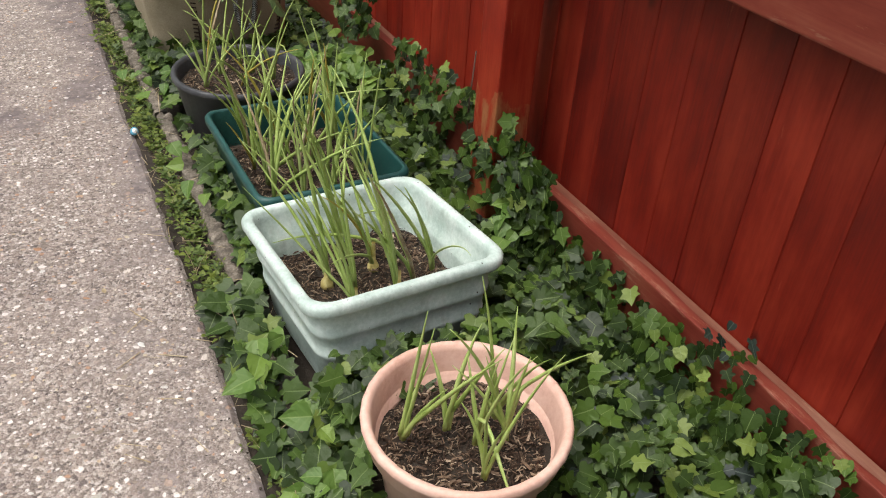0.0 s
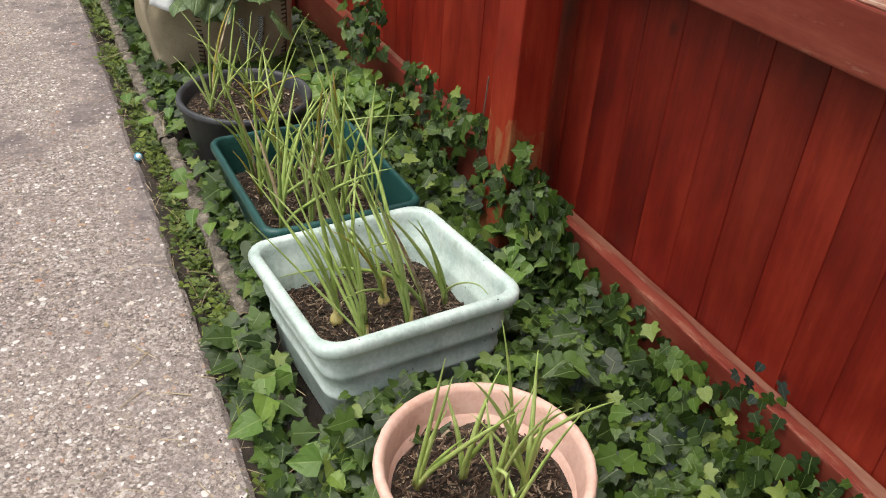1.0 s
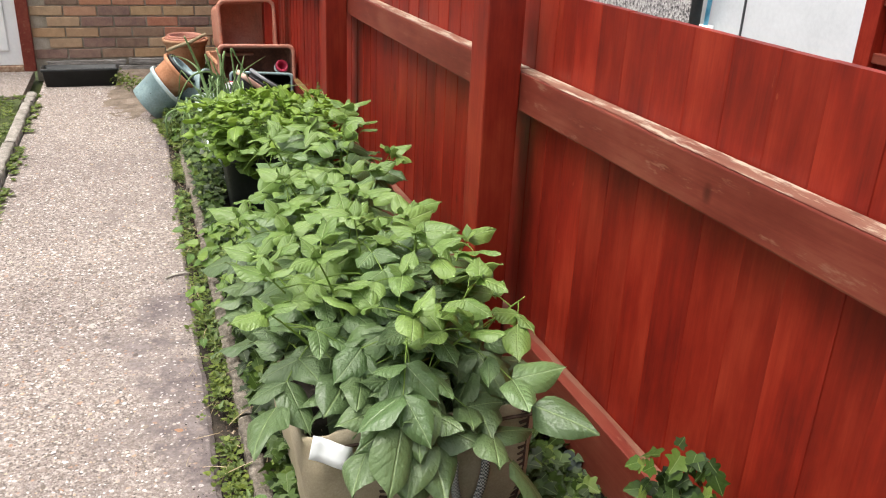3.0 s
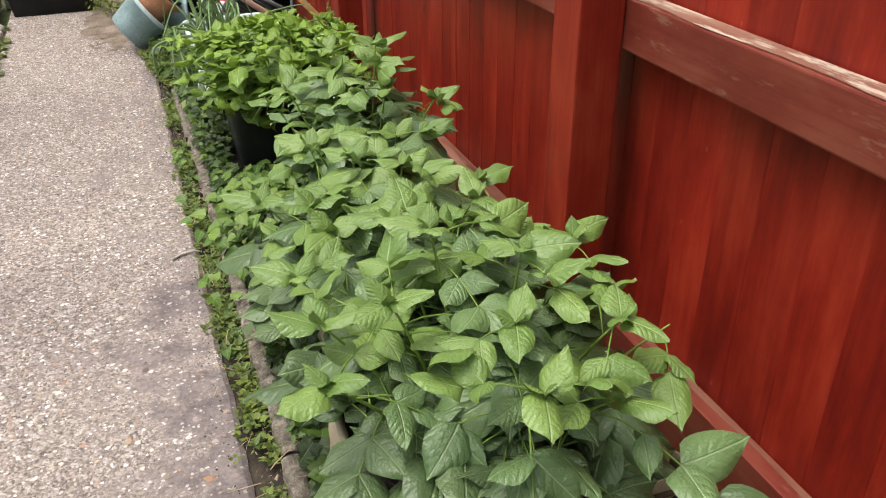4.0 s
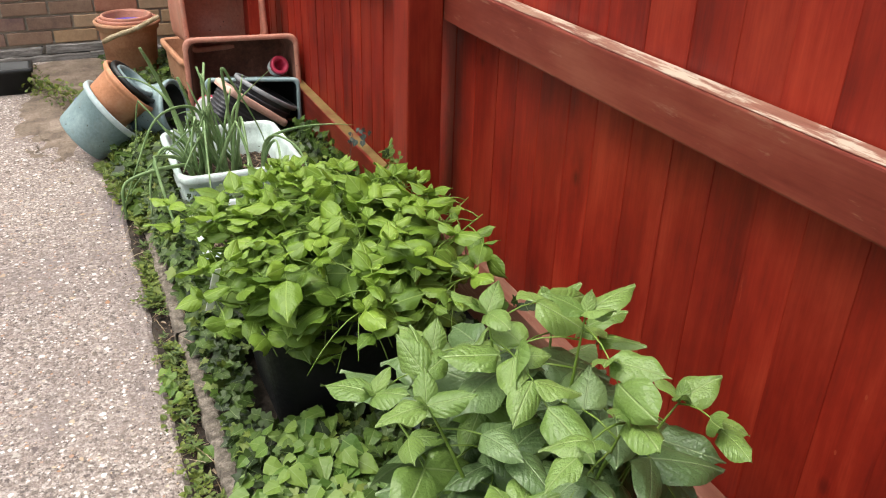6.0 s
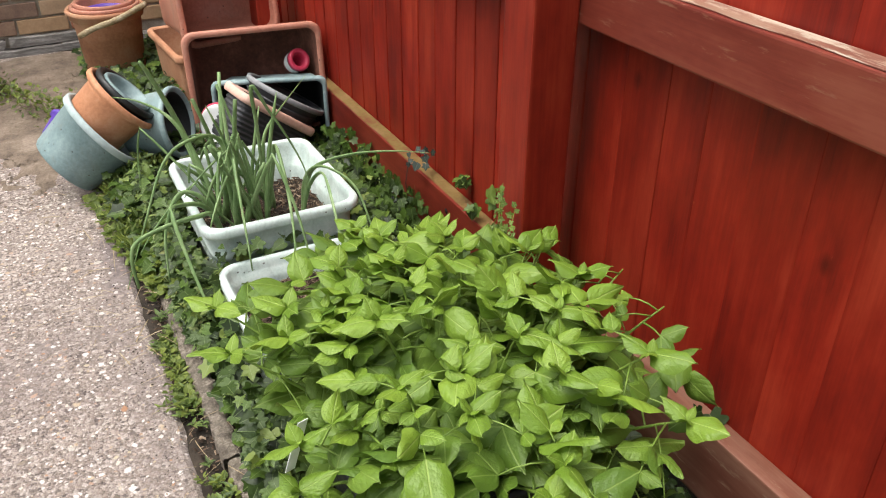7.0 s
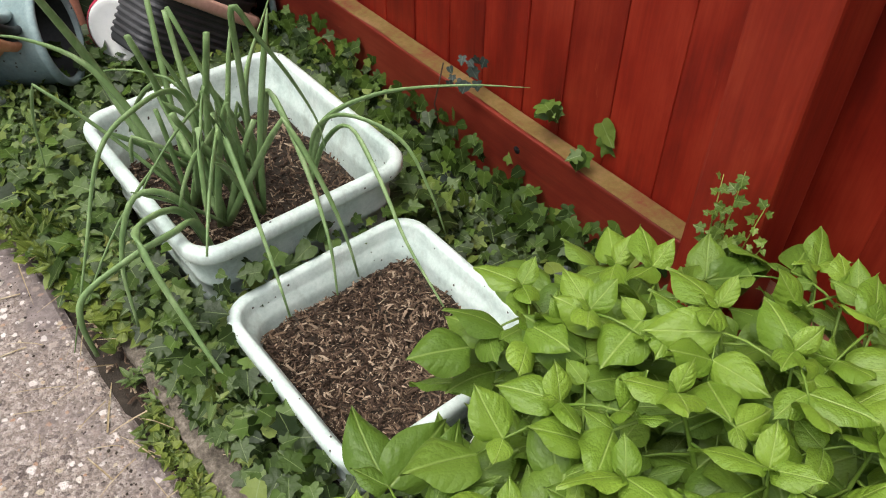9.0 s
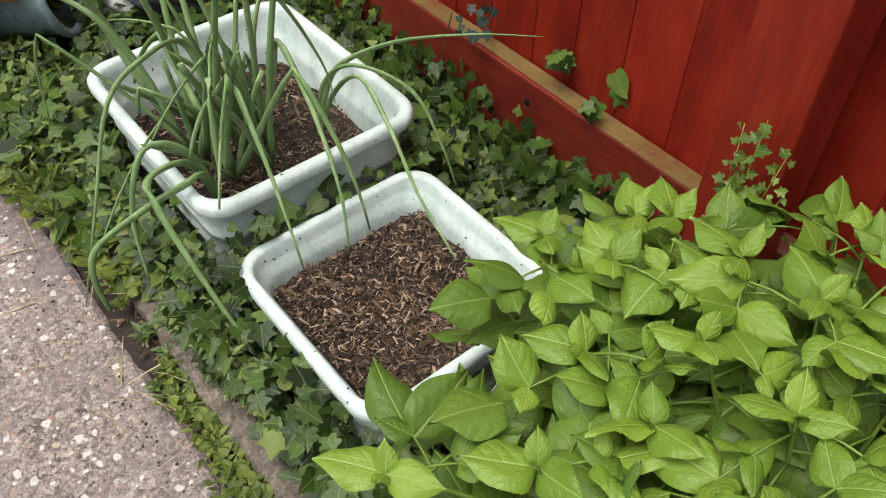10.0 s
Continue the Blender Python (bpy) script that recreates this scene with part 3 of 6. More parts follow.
def slab(name, lo, hi, material, label, category, cell=0.25, rough=0.004, bevel=0.006):
    bm = box(bmesh.new(), lo, hi, bevel)
    me = bpy.data.meshes.new(name)
    bm.to_mesh(me)
    bm.free()
    me.materials.append(material)
    return tagged(new(name, me), label, category, kind="structure")


bm = bmesh.new()
bmesh.ops.create_grid(bm, x_segments=40, y_segments=40, size=90)
for v in bm.verts:
    v.co.z = -0.09
me = bpy.data.meshes.new("ground")
bm.to_mesh(me)
bm.free()
me.materials.append(M_GRASSY)
tagged(new("ground", me), "rough grassy ground that goes on beyond the garden", "ground", kind="structure")


def bed(name, x0, x1, y0, y1, z, material, label, amp, step=0.05):
    nx, ny = int((x1 - x0) / step) + 1, int((y1 - y0) / step) + 1
    V, F = [], []
    for j in range(ny + 1):
        for i in range(nx + 1):
            x, y = x0 + (x1 - x0) * i / nx, y0 + (y1 - y0) * j / ny
            h = noise.noise(Vector((x * 5, y * 5, 3))) * amp + noise.noise(Vector((x * 17, y * 17, 9))) * amp * 0.5
            V.append((x, y, z + h))
    for j in range(ny):
        for i in range(nx):
            a = j * (nx + 1) + i
            F.append((a, a + 1, a + nx + 2, a + nx + 1))
    return tagged(new(name, mesh_of(name, V, F, material)), label, "soil", kind="structure")


bed("bed_soil", PATH_R - 0.02, 1.3, -1.6, WALL_Y, -0.012, M_SOIL, "dark bare soil of the narrow bed under the ivy", 0.014)
bed("lawn_strip", -3.5, -0.5, -1.6, 7.9, -0.02, M_GRASSY, "patchy lawn with weeds beside the path", 0.02, 0.1)
bed("neighbour_ground", 1.3, 9, -1.6, 14, -0.03, M_SOIL, "bare ground behind the fence", 0.02, 0.2)

path = thing("path", (0, 0, 0), "worn concrete garden path with exposed stones", "path", kind="structure")
joints = (-1.6, -0.1, 1.25, 2.585, 3.86, 5.32, 7.15, 8.77)
for y0, y1 in zip(joints, joints[1:]):
    # each poured bay has a slightly ragged right edge
    n, V, F = 60, [], []
    for j in range(n + 1):
        y = y0 + 0.0004 + (y1 - y0 - 0.0008) * j / n
        ragged = 0.0095 * y - 0.028 + noise.noise(Vector((y * 3, 1, 0))) * 0.012 + noise.noise(Vector((y * 14, 4, 0))) * 0.006
        for x, z in ((PATH_L, -0.09), (PATH_L, -0.006), (PATH_L + 0.008, 0), (PATH_R + ragged - 0.016, 0), (PATH_R + ragged - 0.004, -0.008), (PATH_R + ragged, -0.09)):
            V.append((x, y, z))
    for j in range(n):
        for i in range(5):
            a = j * 6 + i
            F.append((a, a + 1, a + 7, a + 6))
    F += [tuple(range(6)), tuple(reversed(range(n * 6, n * 6 + 6)))]
    part("slab", mesh_of("slab", V, F, M_PATH, smooth=False), M_PATH, path)
slab("door_step_slab", (-2.2, 7.93, -0.06), (-0.5, WALL_Y, 0.0), M_PATH, "concrete slab in front of the white door", "slab")

rnd = random.Random(5)
octa = (np.array([(1, 0, 0), (0.3, 0.9, 0.1), (-0.8, 0.6, 0), (-0.9, -0.5, 0.1), (0.2, -0.8, 0), (0.05, 0.05, 0.5)]), [(0, 1, 5), (1, 2, 5), (2, 3, 5), (3, 4, 5), (4, 0, 5)], np.zeros((6, 2)))
PEBBLES = []
for k in range(6):
    ang = [2 * math.pi * i / 7 for i in range(7)]
    rad = [rnd.uniform(0.55, 1.1) for i in range(7)]
    PEBBLES.append((np.array([(q * math.cos(a), q * math.sin(a), 0) for a, q in zip(ang, rad)] + [(0.6 * q * math.cos(a), 0.6 * q * math.sin(a), 0.3) for a, q in zip(ang, rad)]),
                    [(i, (i + 1) % 7, 7 + (i + 1) % 7, 7 + i) for i in range(7)] + [tuple(range(7, 14))], np.zeros((14, 2))))
frames = []
for k in range(2600):
    y = rnd.uniform(0.9, 8.0)
    x = rnd.uniform(PATH_L + 0.01, PATH_R - 0.03)
    s = min(0.014, 0.003 * math.exp(rnd.gauss(0, 0.65)))
    a = rnd.uniform(0, 6.28)
    m = frame_of((x, y, -0.0006), (rnd.gauss(0, 0.06), rnd.gauss(0, 0.06), 1), (math.cos(a), math.sin(a), 0), s)
    m[:, 0] *= rnd.uniform(0.5, 0.9)
    m[:, 2] *= 0.55
    frames.append((rnd.randrange(6), m))
for k in range(260):
    # larger flat flints
    a = rnd.uniform(0, 6.28)
    m = frame_of((rnd.uniform(PATH_L + 0.02, PATH_R - 0.03), rnd.uniform(0.9, 8.0), -0.0004), (rnd.gauss(0, 0.04), rnd.gauss(0, 0.04), 1), (math.cos(a), math.sin(a), 0), rnd.uniform(0.005, 0.013))
    m[:, 0] *= rnd.uniform(0.4, 0.8)
    m[:, 2] *= 0.25
    frames.append((rnd.randrange(6), m))
tagged(scatter("path_stones", PEBBLES, frames, M_PEBBLE), "pale flint chips showing in the worn concrete", "stones", kind="stuff")


def edging(x, y0, y1, width, height, seed, label, material=None):
    """A worn length of concrete edging with a rounded, chipped top."""
    r = random.Random(seed)
    n, V, F = 170, [], []
    prof = [(-0.5, -1), (-0.5, 0.7), (-0.44, 0.92), (-0.15, 1), (0.16, 0.99), (0.44, 0.9), (0.5, 0.65), (0.5, -1)]
    for j in range(n + 1):
        y = y0 + (y1 - y0) * j / n
        for k, (u, h) in enumerate(prof):
            e = 0.004 * noise.noise(Vector((u * 3, y * 7, seed))) + 0.006 * noise.noise(Vector((u * 9, y * 45, seed))) + 0.003 * noise.noise(Vector((u * 20, y * 120, seed)))
            V.append((x + u * width + e, y, (h * height if h > 0 else -0.08) + e * (h > 0)))
    w = len(prof)
    for j in range(n):
        for i in range(w - 1):
            a = j * w + i
            F.append((a, a + 1, a + w + 1, a + w))
    F += [tuple(range(w)), tuple(reversed(range(n * w, n * w + w)))]
    return tagged(new("edging_stone", mesh_of("edging_stone", V, F, material or M_KERB)), label, "kerb", "edging stones", "structure")


y, k = -1.5, 0
while y < 7.4:
    edging(0.383 + 0.003 * math.sin(k * 2.1), y, min(y + 0.905, 7.4), 0.04, 0.026, k, "weathered concrete edging stone between path and ivy bed")
    y, k = y + 0.915, k + 1
y = -1.5
while y < 7.9:
    edging(-0.447 + 0.006 * math.sin(k), y, min(y + 0.905, 7.9), 0.055, 0.03, k, "weathered concrete edging stone beside the lawn", M_KERB_PALE)
    y, k = y + 0.915, k + 1

# ---- fence ----
fence = thing("fence", (FENCE_X, 0, 0), "low red-stained closeboard fence with posts and two rails", "fence", kind="structure")
POSTS = (-1.64, 0.24, 2.115, 3.992, 5.776, 7.6)
FTOP = 1.08
for k, y in enumerate(POSTS):
    # square posts in front of the rails, their tops sawn off a little out of true
    bm = box(bmesh.new(), (-0.15, y, -0.05), (-0.056, y + 0.099, FTOP - 0.003), 0.005)
    for v in bm.verts:
        if v.co.z > 0.5:
            v.co.z += 0.006 * (v.co.x + 0.1) / 0.05
    part("post", bm, M_POST_OLD if k == 2 else M_POST, fence)
for a, b in zip(POSTS, POSTS[1:] + (8.6,)):
    # the rails run on behind the posts and butt there
    y0, y1 = a + 0.051, b + 0.048
    for z0, z1, x0, name in ((0.779, 0.872, -0.054, "top_rail"), (0.045, 0.197, -0.046, "bottom_rail")):
        bm = box(bmesh.new(), (x0, y0, z0), (-0.001, y1, z1), 0.004)
        rail = part(name, bm, M_RAIL if z0 > 0.5 or y0 < 3.5 else (M_RAIL_OLD if y0 < 5.6 else M_RAIL_LOW), fence)
        # rubbed upper face of the rail
        bm = bmesh.new()
        n = 60
        row = []
        for j in range(n + 1):
            yy = y0 + 0.006 + (y1 - y0 - 0.012) * j / n
            e = 0.012 * noise.noise(Vector((yy * 7, z0 * 3, z0 * 9))) + 0.003 + (0.018 if z0 < 0.5 and yy < 5.8 else 0)
            row.append((bm.verts.new((x0 + 0.002 + min(0.036, max(0, e)), yy, z1 + 0.0015)), bm.verts.new((-0.005, yy, z1 + 0.0015))))
        for p, q in zip(row, row[1:]):
            bm.faces.new((p[0], p[1], q[1], q[0]))
        part("worn_top", bm, (M_MOSS if y0 > 5.6 else M_RAIL_OLD) if z0 < 0.5 else M_RUBBED, rail, "bare weathered upper face")
rnd = random.Random(3)
y = -1.45
while y < 8.64:
    w = 0.105 + rnd.uniform(-0.012, 0.012)
    bm = bmesh.new()
    t0, t1 = 0.013, 0.005  # thick and thin edge of a feathered board
    dz = rnd.uniform(-0.0012, 0.0008)
    step = rnd.choice((0.0012, 0.0018, 0.0026)) if 2.1 < y < 5.4 else (rnd.uniform(0.002, 0.0045) if y < 3 else rnd.uniform(0.002, 0.0045))
    V = [(0.002, y, 0), (0.0006, y + 0.0008, 0), (0.0, y + 0.004, 0), (0.0, y + w + 0.018, 0), (t1 + 0.006, y + w + 0.018, 0), (t0 + 0.006, y, 0)]
    off = rnd.uniform(-0.0003, 0.0003)
    lo = [bm.verts.new((v[0] + off + (step if i == 3 else 0), v[1], 0.02)) for i, v in enumerate(V)]
    lean = rnd.uniform(-0.0003, 0.0003)
    hi = [bm.verts.new((v[0] + off + (step if i == 3 else 0) + lean, v[1], FTOP - 0.018 + dz)) for i, v in enumerate(V)]
    lo[4].co.x = hi[4].co.x = 0.021
    for i in range(6):
        j = (i + 1) % 6
        bm.faces.new((lo[i], lo[j], hi[j], hi[i]))
    bm.faces.new(list(reversed(lo)))
    bm.faces.new(hi)
    bmesh.ops.recalc_face_normals(bm, faces=bm.faces)
    # boards up to y 2.12 have the darker red tone
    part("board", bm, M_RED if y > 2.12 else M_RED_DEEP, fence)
    y += w

# ---- brick wall at the end ----
M_BRICK = worn("mixed_stock_brick", (0.12, 0.085, 0.06), (0.36, 0.23, 0.14), (0.54, 0.4, 0.27), 22, 120, 0.9, 0.4, local=True, dist=0.004)
M_MORTAR = worn("sandy_mortar", (0.2, 0.17, 0.13), (0.37, 0.32, 0.25), (0.5, 0.44, 0.37), 12, 140, 0.95, 0.4)
nt = M_BRICK.node_tree
hue = node(M_BRICK, "ShaderNodeObjectInfo").outputs["Random"]
tone = ramp(M_BRICK, hue, ((0.0, (0.14, 0.09, 0.08)), (0.1, (0.3, 0.19, 0.13)), (0.18, (0.48, 0.3, 0.16)), (0.4, (0.54, 0.36, 0.19)), (0.46, (0.5, 0.17, 0.1)), (0.6, (0.46, 0.15, 0.1)), (0.66, (0.56, 0.41, 0.25)), (0.82, (0.44, 0.29, 0.18)), (0.86, (0.16, 0.095, 0.1)), (1.0, (0.2, 0.11, 0.11))))
pb = nt.nodes["Principled BSDF"]
old = pb.inputs["Base Color"].links[0].from_socket
link(M_BRICK, mix(M_BRICK, 0.6, old, tone), pb.inputs["Base Color"])
wall = thing("wall_end", (0, WALL_Y, 0), "old brick wall in mixed brown and red bricks", "wall", kind="structure")
bm = box(bmesh.new(), (-0.482, 0.008, -0.08), (1.6, 0.22, 2.4))
part("mortar", bm, M_MORTAR, wall)
bm = box(bmesh.new(), (-6, 0.008, -0.08), (-1.42, 0.22, 2.4))
part("mortar", bm, M_MORTAR, wall)
bm = box(bmesh.new(), (-1.42, 0.008, 2.05), (-0.42, 0.22, 2.4))
part("mortar", bm, M_MORTAR, wall)
brick = box(bmesh.new(), (-0.1065, -0.004, -0.0315), (0.1065, 0.05, 0.0315), 0.004)
brick_me = bpy.data.meshes.new("brick")
brick.to_mesh(brick_me)
brick.free()
brick_me.materials.append(M_BRICK)
rnd = random.Random(8)
for row in range(31):
    z = 0.115 + row * 0.075
    x = -0.48 + (0.107 if row % 2 else 0.0) + 0.107
    while x < 1.45 and z < 2.38:
        ob = part("brick", brick_me, M_BRICK, wall)
        ob.location = (x + rnd.uniform(-0.002, 0.002), rnd.uniform(-0.003, 0.002), z + rnd.uniform(-0.0015, 0.0015))
        x += 0.2245
rnd = random.Random(31)
for x0, x1, z0, z1, out in ((-0.42, 0.34, 0.0, 0.03, 0.05), (-0.4, 0.12, 0.033, 0.068, 0.034), (0.16, 0.62, 0.036, 0.074, 0.03), (0.36, 1.2, 0.0, 0.034, 0.045)):
    # rotten boards with frayed ends and a split upper edge
    n, V, F = 26, [], []
    for j in range(n + 1):
        x = x0 + (x1 - x0) * j / n
        e = 0.008 * noise.noise(Vector((x * 9, z0 * 40, 1))) + rnd.uniform(-0.003, 0.003)
        d = 0.006 * noise.noise(Vector((x * 6, z0 * 40, 5)))
        for y, z in ((0.006, z0), (-out + d, z0), (-out + d + 0.002, z1 + e - 0.004), (-out + d + 0.008, z1 + e), (0.006, z1 + e * 0.5)):
            V.append((x + (rnd.uniform(-0.02, 0.02) if j in (0, n) else 0), y, z))
    for j in range(n):
        for i in range(5):
            a, b = j * 5 + i, j * 5 + (i + 1) % 5
            F.append((a, b, b + 5, a + 5))
    F += [tuple(range(5)), tuple(reversed(range(n * 5, n * 5 + 5)))]
    part("plinth_board", mesh_of("plinth_board", V, F, M_GREYWOOD, smooth=False), None, wall, "broken grey weathered board along the wall's foot")

door = thing("door_1", (-0.92, WALL_Y, 0), "white painted door in a red-brown frame, shut", "door", kind="structure")
for x0, x1, z0, z1 in ((0.36, 0.44, 0.0, 2.1), (-0.5, -0.42, 0.0, 2.1), (-0.42, 0.36, 2.03, 2.1)):
    part("door_frame", box(bmesh.new(), (x0, -0.04, z0), (x1, 0.1, z1), 0.006), M_RAIL, door, "red-brown timber frame")
part("door_leaf", box(bmesh.new(), (-0.42, 0.0, 0.04), (0.36, 0.045, 2.03), 0.004), M_WHITE, door)
for x0, x1, z0, z1 in ((-0.36, 0.28, 0.14, 0.95), (-0.36, 0.28, 1.1, 1.92)):
    part("door_panel", box(bmesh.new(), (x0, -0.012, z0), (x1, 0.001, z1), 0.01), M_WHITE, door)
part("threshold", box(bmesh.new(), (-0.42, -0.045, 0.0), (0.36, 0.09, 0.038), 0.005), M_BARE, door)


# ---- ivy and weeds ----
POTS = []      # (x, y, half x, half y) kept clear of ivy


def ivy_frames(rnd, count, y0, y1, x0, x1, size, keep, lift=0.05):
    out = []
    while len(out) < count:
        x, y = rnd.uniform(x0, x1), rnd.uniform(y0, y1)
        if any(abs(x - px) < hx and abs(y - py) < hy for px, py, hx, hy in POTS):
            continue
        cover = noise.noise(Vector((x * 4, y * 3.1, 7))) + noise.noise(Vector((x * 11, y * 9, 2))) * 0.5
        if cover < keep:
            continue
        top = (lift + 0.05 * max(0, cover)) * (1 - (0.35 if y < 5.7 else 0.5) * max(0.0, min(1, (x - 0.85) / 0.2)))
        z = rnd.uniform(0.0, 1) ** 0.8 * top + 0.008
        a = rnd.gauss(-1.9, 1.3)
        tilt = min(1.25, abs(rnd.gauss(0.35, 0.4)))
        b = rnd.uniform(0, 6.28)
        up = (math.sin(tilt) * math.cos(b) - 0.2, math.sin(tilt) * math.sin(b) - 0.25, math.cos(tilt))
        s = size * rnd.uniform(0.45, 1.35)
        out.append((rnd.randrange(12), frame_of((x, y, z), up, (math.cos(a), math.sin(a), -0.15), s)))
    return out


def pot_clear(x, y, hx, hy):
    POTS.append((x, y, hx, hy))


# ---- pots ----
def chip_fill(parent, hx, hy, z, count, seed, round_pot=False, material=None, size=0.0065, name="bark_mulch"):
    """Compost as a lumpy sheet with loose bark on it."""
    r = random.Random(seed)
    n, V, F = 14, [], []
    for j in range(n + 1):
        for i in range(n + 1):
            u, v = 2 * i / n - 1, 2 * j / n - 1
            if round_pot:
                u, v = u * math.sqrt(1 - v * v / 2), v * math.sqrt(1 - u * u / 2)
            V.append((u * hx, v * hy, z + 0.012 * noise.noise(Vector((u * 3, v * 3, seed))) + 0.006 * noise.noise(Vector((u * 11, v * 11, seed)))))
    for j in range(n):
        for i in range(n):
            a = j * (n + 1) + i
            F.append((a, a + 1, a + n + 2, a + n + 1))
    part("compost", mesh_of("compost", V, F, M_SOIL), M_SOIL, parent)
    bit = (np.array([(-0.5, -1, 0), (0.5, -1, 0.1), (0.45, 1, 0), (-0.4, 0.9, 0.12), (0, 0, 0.35)], float), [(0, 1, 4), (1, 2, 4), (2, 3, 4), (3, 0, 4)], np.zeros((5, 2)))
    frames = []
    for k in range(int(count * 1.5)):
        u, v = r.uniform(-1, 1), r.uniform(-1, 1)
        if round_pot and u * u + v * v > 0.97:
            continue
        a = r.uniform(0, 6.28)
        s = size * min(1.7, 0.5 * math.exp(r.gauss(0.2, 0.5)))
        zz = z + 0.003 + 0.012 * noise.noise(Vector((u * 3, v * 3, seed))) + r.uniform(0, 0.006)
        m = frame_of((u * hx * 0.97, v * hy * 0.97, zz), (r.gauss(0, 0.45), r.gauss(0, 0.45), 1), (math.cos(a), math.sin(a), 0), s)
        m[:, 0] *= r.uniform(0.2, 0.6)
        frames.append((0, m))
    ob = scatter(name, [bit], frames, M_CHIP, parent)
    tagged(ob, "broken bark and compost bits", kind="stuff")


def square_tub(name, place, hx, hy, height, material, label, turn=0.0, tilt=(0, 0), soil=0.5, chips_n=900, seed=0, lip=0.018, r=0.05, category="planter", group="", ribs=True, base=0.86, chip=0.0065):
    e = thing(name, place, label, category, group, (tilt[0], tilt[1], turn))
    b, hi = base, height
    t = lip

    def at(z, add=0.0):
        k = b + (1 - b) * z / hi
        return ((hx - t) * k + add, (hy - t) * k + add, r * 0.9, z)

    outer = [at(0.0), at(0.008, 0.002)]
    if ribs:
        for q in (0.36, 0.6):
            outer += [at(hi * q - 0.004), at(hi * q, 0.004), at(hi * q + 0.012, 0.0045), at(hi * q + 0.016, 0.002)]
    outer += [at(hi - 0.032), (hx - t * 0.8, hy - t * 0.8, r, hi - 0.029), (hx - 0.003, hy - 0.003, r, hi - 0.026), (hx, hy, r, hi - 0.02),
              (hx, hy, r, hi - 0.008), (hx - 0.003, hy - 0.003, r, hi - 0.002), (hx - 0.008, hy - 0.008, r, hi), (hx - t * 1.25, hy - t * 1.25, r * 0.85, hi - 0.001),
              (hx - t * 1.5, hy - t * 1.5, r * 0.8, hi - 0.006), (hx - t * 1.7, hy - t * 1.7, r * 0.8, hi - 0.02)]
    zi = hi * soil
    if ribs:
        zz = zi + (hi - zi) * 0.35
        outer += [(hx - t * 1.9, hy - t * 1.9, r * 0.8, zz + 0.014), (hx - t * 2.5, hy - t * 2.5, r * 0.8, zz + 0.004), (hx - t * 2.6, hy - t * 2.6, r * 0.8, zz - 0.008)]
    outer += [(hx - t * 3.0, hy - t * 3.0, r * 0.8, zi - 0.015)]
    part("tub_wall", loft(outer, 6), material, e)
    chip_fill(e, hx - t * 2.9, hy - t * 2.9, zi, chips_n, seed + 11, size=chip)
    pot_clear(place[0], place[1], hx * 0.95, hy * 0.95)
    return e


def round_pot(name, place, radius, height, material, label, turn=(0, 0, 0), soil=0.75, chips_n=500, seed=0, base=0.72, lip=0.014, band=0.0, category="plant pot", group="", clear=True):
    e = thing(name, place, label, category, group, turn if len(turn) == 3 else (0, 0, 0))
    if len(turn) == 4:
        e.matrix_world = Matrix.Translation(place) @ Vector(turn[:3]).to_track_quat("Z", "Y").to_matrix().to_4x4()
    R, h, t = radius, height, lip
    prof = [(R * base, 0.0), (R * (base + 0.02), 0.006)]
    if band:
        k = base + (1 - base) * 0.75
        prof += [((R - t) * k, h - band - 0.004), (R - t * 0.75, h - band)]
    prof += [(R - t * 0.7, h - 0.022), (R - 0.002, h - 0.018), (R, h - 0.011), (R - 0.002, h - 0.003), (R - 0.006, h), (R - t, h - 0.002), (R - t * 1.3, h - 0.012)]
    inner = R - t * 1.3
    zi = h * soil if soil else 0.012
    prof += [(inner * (1 - (1 - base) * (1 - zi / h) * 0.8), zi - 0.012)]
    part("pot_wall", loft([(q, q, q, z) for q, z in prof], 8, cap_high=not soil), material, e)
    if soil:
        chip_fill(e, prof[-1][0] * 1.01, prof[-1][0] * 1.01, zi, chips_n, seed + 23, True)
    if clear:
        pot_clear(place[0], place[1], R * 0.85, R * 0.85)
    return e


def onion_leaf(r, base, length, heading, lean, curl, thick, kink, floor, blunt=0.88):
    """Points and radii of one hollow leaf that rises, bends over and may be folded."""
    n, pts, rad = 11, [], []
    p, pitch = Vector(base), lean * 0.4
    fold_at = r.randint(3, 7) if kink else 99
    for k in range(n):
        t = k / (n - 1)
        pts.append(tuple(p))
        rad.append(thick * min(1.0, 0.8 + t) * (1 - t ** 2.5 * blunt))
        pitch += (lean * 1.1 if k < 3 else 0) / 3 + curl * (0.3 + 1.4 * t) / n
        if k in (fold_at, fold_at + 1):
            pitch += r.uniform(0.45, 0.95)
        pitch = min(pitch, 3.0)
        heading += r.gauss(0, 0.05)
        p = p + Vector((math.sin(pitch) * math.cos(heading), math.sin(pitch) * math.sin(heading), math.cos(pitch))) * (length / (n - 1))
        p.z = max(p.z, floor + 0.006 * (1 + k % 2))
    return pts, rad


